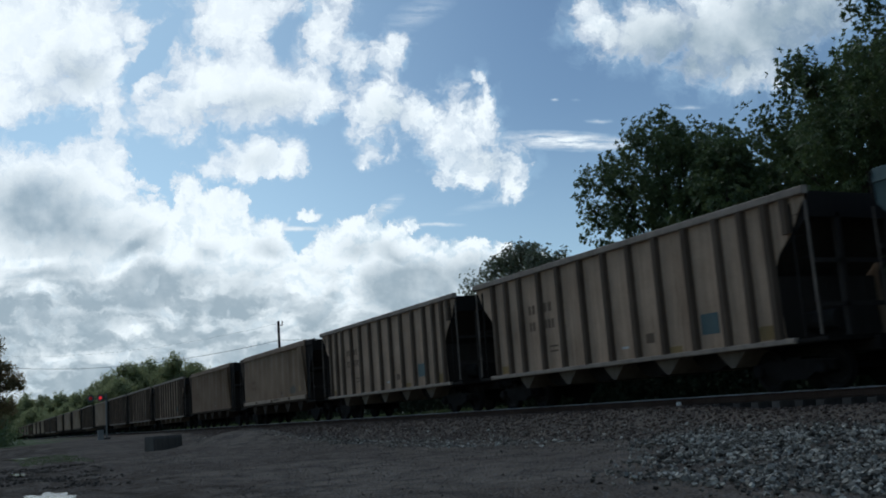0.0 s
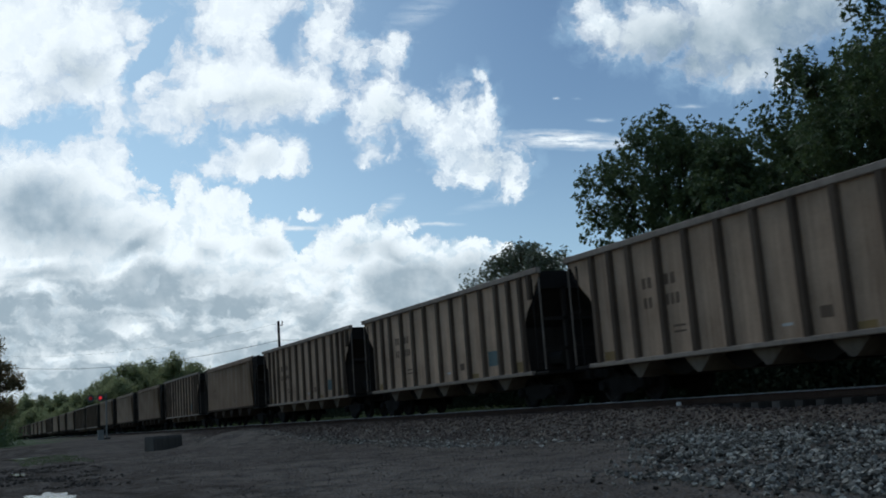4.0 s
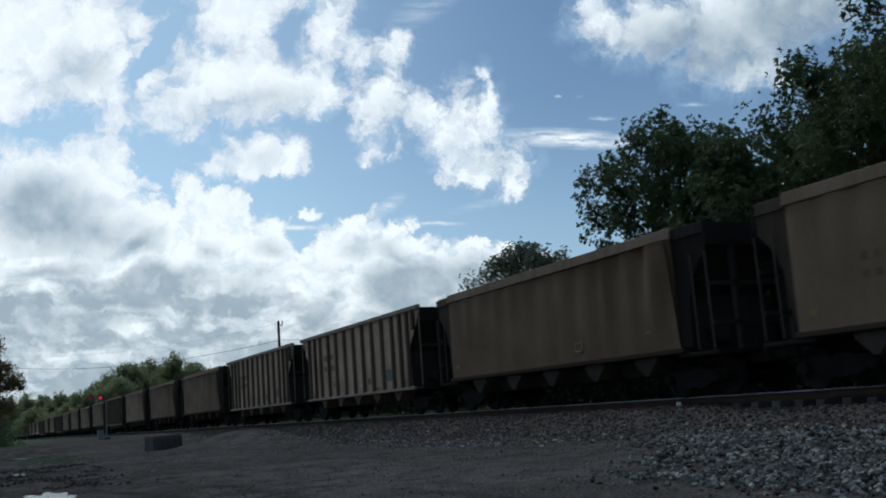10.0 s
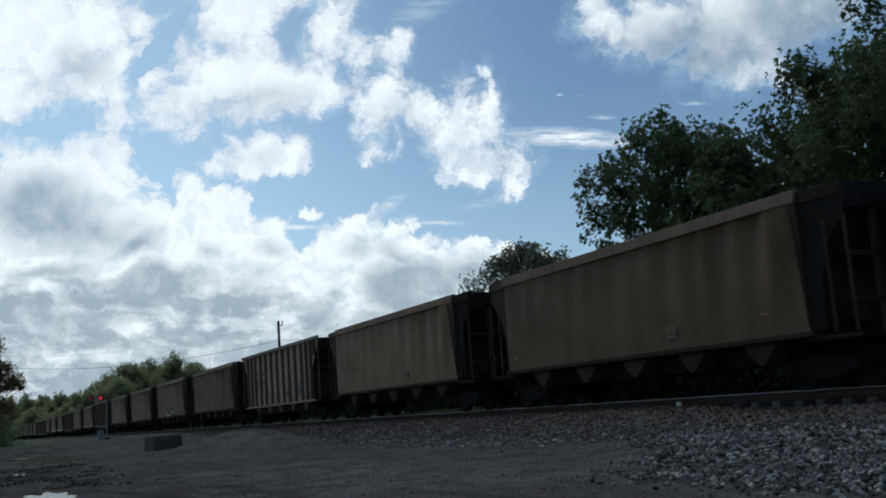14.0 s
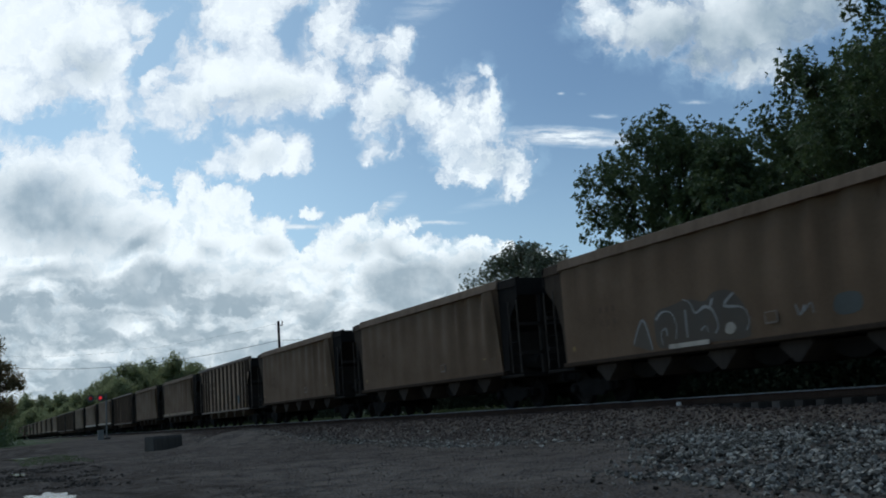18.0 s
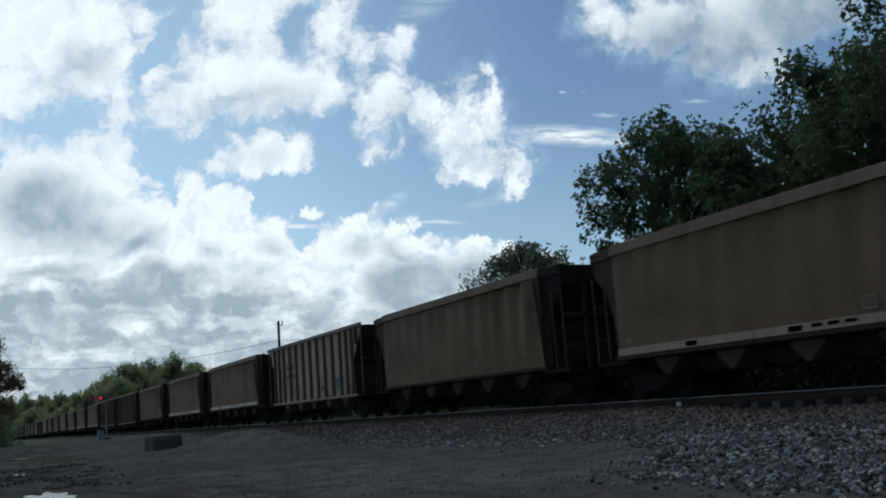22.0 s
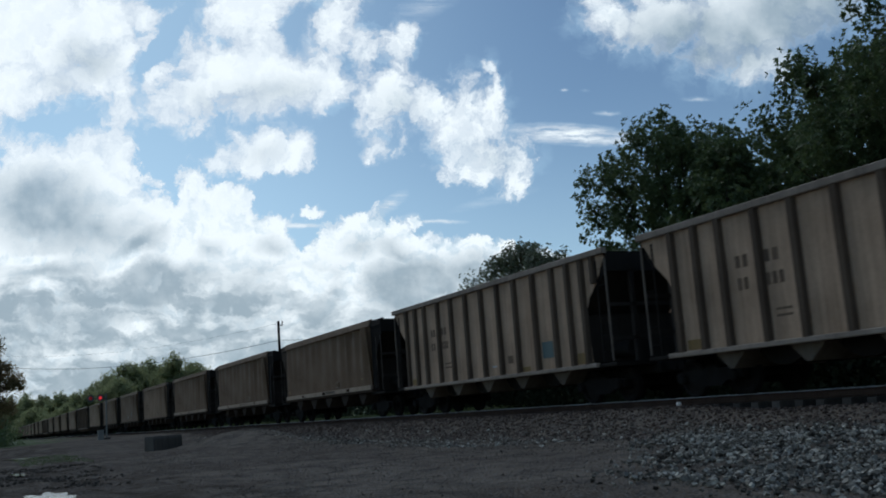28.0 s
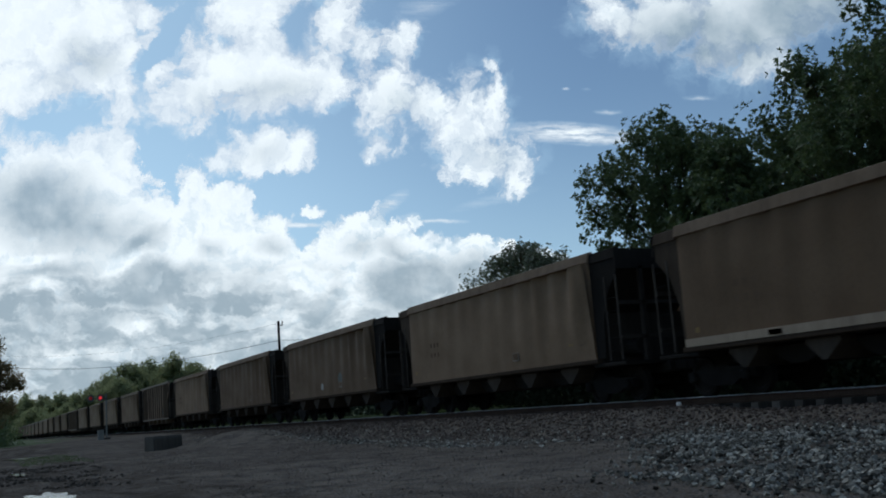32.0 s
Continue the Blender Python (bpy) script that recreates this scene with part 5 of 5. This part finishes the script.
def grass_strip(x0, x1, y0, y1, count, name, label, tall=0.34):
    px, py = rng.uniform(x0, x1, count), rng.uniform(y0, y1, count)
    hgt = rng.uniform(0.3 * tall, tall, count)
    a = rng.uniform(0, 6.3, count)
    z = np.array([ground_z(p, q) for p, q in zip(px, py)])
    dx, dy = np.cos(a) * 0.012, np.sin(a) * 0.012
    lean = rng.normal(0, 0.08, (count, 2))
    v = np.stack([np.stack([px - dx, py - dy, z], 1), np.stack([px + dx, py + dy, z], 1), np.stack([px + lean[:, 0], py + lean[:, 1], z + hgt], 1)], 1)
    tagged(new(name, quick_mesh(name, v.reshape(-1, 3), np.arange(3 * count).reshape(-1, 3), M_BLADE)), label, "grass", kind="stuff")


grass_strip(-90, -4, 3.7, 8.5, 16000, "grass", "rough green grass beyond the track")

grass_strip(-52, -38, -15.2, -12.8, 1900, "weeds", "thin pale green weeds at the edge of the mud", 0.12)

# ---- pole and wires ----
px, py = -103.6, 13.5
pole = thing("utility_pole", "dark wooden utility pole with a short bracket", "utility pole", (px, py, 0))
part("shaft", Mesh().tube([(0, 0, -0.5), (0, 0, 5.0), (0, 0, 10.85)], [0.19, 0.16, 0.13], 12), M_WOOD, pole)
part("bracket", Mesh().box(-0.05, 0.05, -0.05, 0.45, 10.35, 10.45).box(-0.04, 0.04, 0.38, 0.48, 10.4, 10.75), M_WOOD, pole)
part("insulator", Mesh().tube([(0, 0.43, 10.72), (0, 0.43, 10.8), (0, 0.43, 10.86)], [0.05, 0.07, 0.03], 8), M_GALV, pole)


def wire(name, a, b, sag, radius, label):
    a, b = Vector(a), Vector(b)
    path = [a.lerp(b, i / 30) - Vector((0, 0, sag * 4 * (i / 30) * (1 - i / 30))) for i in range(31)]
    thing(name, label, "cable", mesh=Mesh().tube(path, radius, 5), material=M_WIRE)


wire("overhead_wire", (px, py, 8.75), (-170.0, -24.0, 14.2), 2.7, 0.026, "black overhead cable hung from the utility pole")
wire("overhead_wire", (px, py, 10.6), (-170.0, -24.0, 15.2), 2.4, 0.008, "thin overhead wire hung from the utility pole")
wire("overhead_wire", (px, py, 8.75), (-62.0, 44.0, 8.0), 0.9, 0.022, "black overhead cable leading off from the pole")

# ---- crossing signal ----
sx, sy = -69.5, -8.65
sz = ground_z(sx, sy)
signal = thing("crossing_signal", "railway crossing signal with two red flashing lamps on a mast", "signal", (sx, sy, sz))
part("mast", Mesh().tube([(0, 0, -0.2), (0, 0, 3.02)], 0.05, 10), M_CABINET, signal)
part("base", Mesh().box(-0.22, 0.22, -0.22, 0.22, -0.2, 0.14, 0.02), M_CONCRETE, signal)
part("cross_arm", Mesh().box(0.02, 0.08, -1.1, 0.1, 2.75 - 0.03, 2.75 + 0.03), M_GALV, signal)
for dy, lens in ((-0.99, M_RED_DIM), (-0.38, M_RED)):
    disc = Mesh()
    ring = [(0.10, dy + 0.24 * math.cos(a), 2.78 + 0.24 * math.sin(a)) for a in (2 * math.pi * i / 20 for i in range(20))]
    disc.faces(ring + [(p[0] + 0.03, p[1], p[2]) for p in ring], [tuple(range(19, -1, -1)), tuple(range(20, 40))] + [(i, (i + 1) % 20, (i + 1) % 20 + 20, i + 20) for i in range(20)])
    backing = part("lamp_backing", disc, M_GALV, signal, "round dark grey lamp backing")
    lens_mesh = Mesh()
    ring = [(0.135, dy + 0.115 * math.cos(a), 2.78 + 0.115 * math.sin(a)) for a in (2 * math.pi * i / 16 for i in range(16))]
    lens_mesh.faces(ring + [(0.17, p[1] * 0.6 + dy * 0.4, p[2] * 0.6 + 2.78 * 0.4) for p in ring], [tuple(range(16, 32))] + [(i, (i + 1) % 16, (i + 1) % 16 + 16, i + 16) for i in range(16)])
    part("lens", lens_mesh, lens, backing, "red signal lens")
# Stand-in for a small pale base; box, roof and door are made up.
cabinet = thing("relay_cabinet", "narrow pale grey box beside the crossing signal", "cabinet", (sx + 1.0, sy - 0.5, ground_z(sx + 1, sy - 0.5)))
part("body", Mesh().box(-0.2, 0.2, -0.17, 0.17, 0.0, 0.6, 0.03), M_CABINET, cabinet)
part("roof", Mesh().box(-0.23, 0.23, -0.2, 0.2, 0.6, 0.66, 0.03), M_CABINET, cabinet)
part("door", Mesh().box(0.2, 0.22, -0.13, 0.13, 0.08, 0.55), M_CABINET, cabinet)

# ---- concrete block ----
bx, by = -44.6, -9.25
block = thing("concrete_block", "dark stained concrete barrier block lying on the dirt", "barrier", (bx, by, ground_z(bx, by) - 0.03))
block.matrix_world = pose(bx, by, ground_z(bx, by) - 0.03, 0, 0, 113)
part("block_body", Mesh().run([(-0.35, 0.0), (0.35, 0.0), (0.35, 0.5), (0.30, 0.62), (-0.30, 0.62), (-0.35, 0.5)], -0.72, 0.72), M_CONCRETE, block)

# ---- litter by the rail ----
# Stand-in for a small shiny item, its glint given as plain white.
thing("white_stone", "small white scrap lying beside the rail", "stone", (-19.6, -1.02, -0.15), mesh=Mesh().tube([(-0.09, 0, 0), (-0.05, 0.01, 0.01), (0.03, -0.01, 0.02), (0.08, 0, 0)], [0.02, 0.06, 0.055, 0.015], 7), material=M_GLINT)

# ---- clouds ----
dome = Mesh()
ROWS, COLS = 40, 64
for i in range(ROWS + 1):
    e = -0.06 + (math.pi / 2 + 0.06) * (i / ROWS) ** 1.4
    reach = 4600 - 3350 * ease(math.degrees(e), 9.5, 17.5)
    for j in range(COLS):
        a = 2 * math.pi * j / COLS
        dome.v.append((reach * math.cos(e) * math.cos(a), reach * math.cos(e) * math.sin(a), reach * math.sin(e)))
dome.f = [(i * COLS + j, i * COLS + (j + 1) % COLS, (i + 1) * COLS + (j + 1) % COLS, (i + 1) * COLS + j) for i in range(ROWS) for j in range(COLS)]
clouds = thing("cloud_backdrop", "broken white and grey cumulus clouds drifting over blue sky", "clouds", tuple(EYE), kind="structure",
               mesh=dome, material=cloud_material())


# ---- what moves ----
def rolled(t):
    """How far the train has come at t seconds: it slows a little."""
    return -28.84 + 17.6696 * t - 0.017513 * t * t - 0.000124273 * t ** 3


def motions():
    for n, car in train.items():
        walk(car, [(t, pose(rolled(t) - n * PITCH + HALF, 0, 0)) for t in range(0, 33, 2)])
    walk(clouds, [(0, pose(*EYE)), (32, pose(*(EYE + 15.0 * RIGHT + 15.0 * UP)))])


motions()
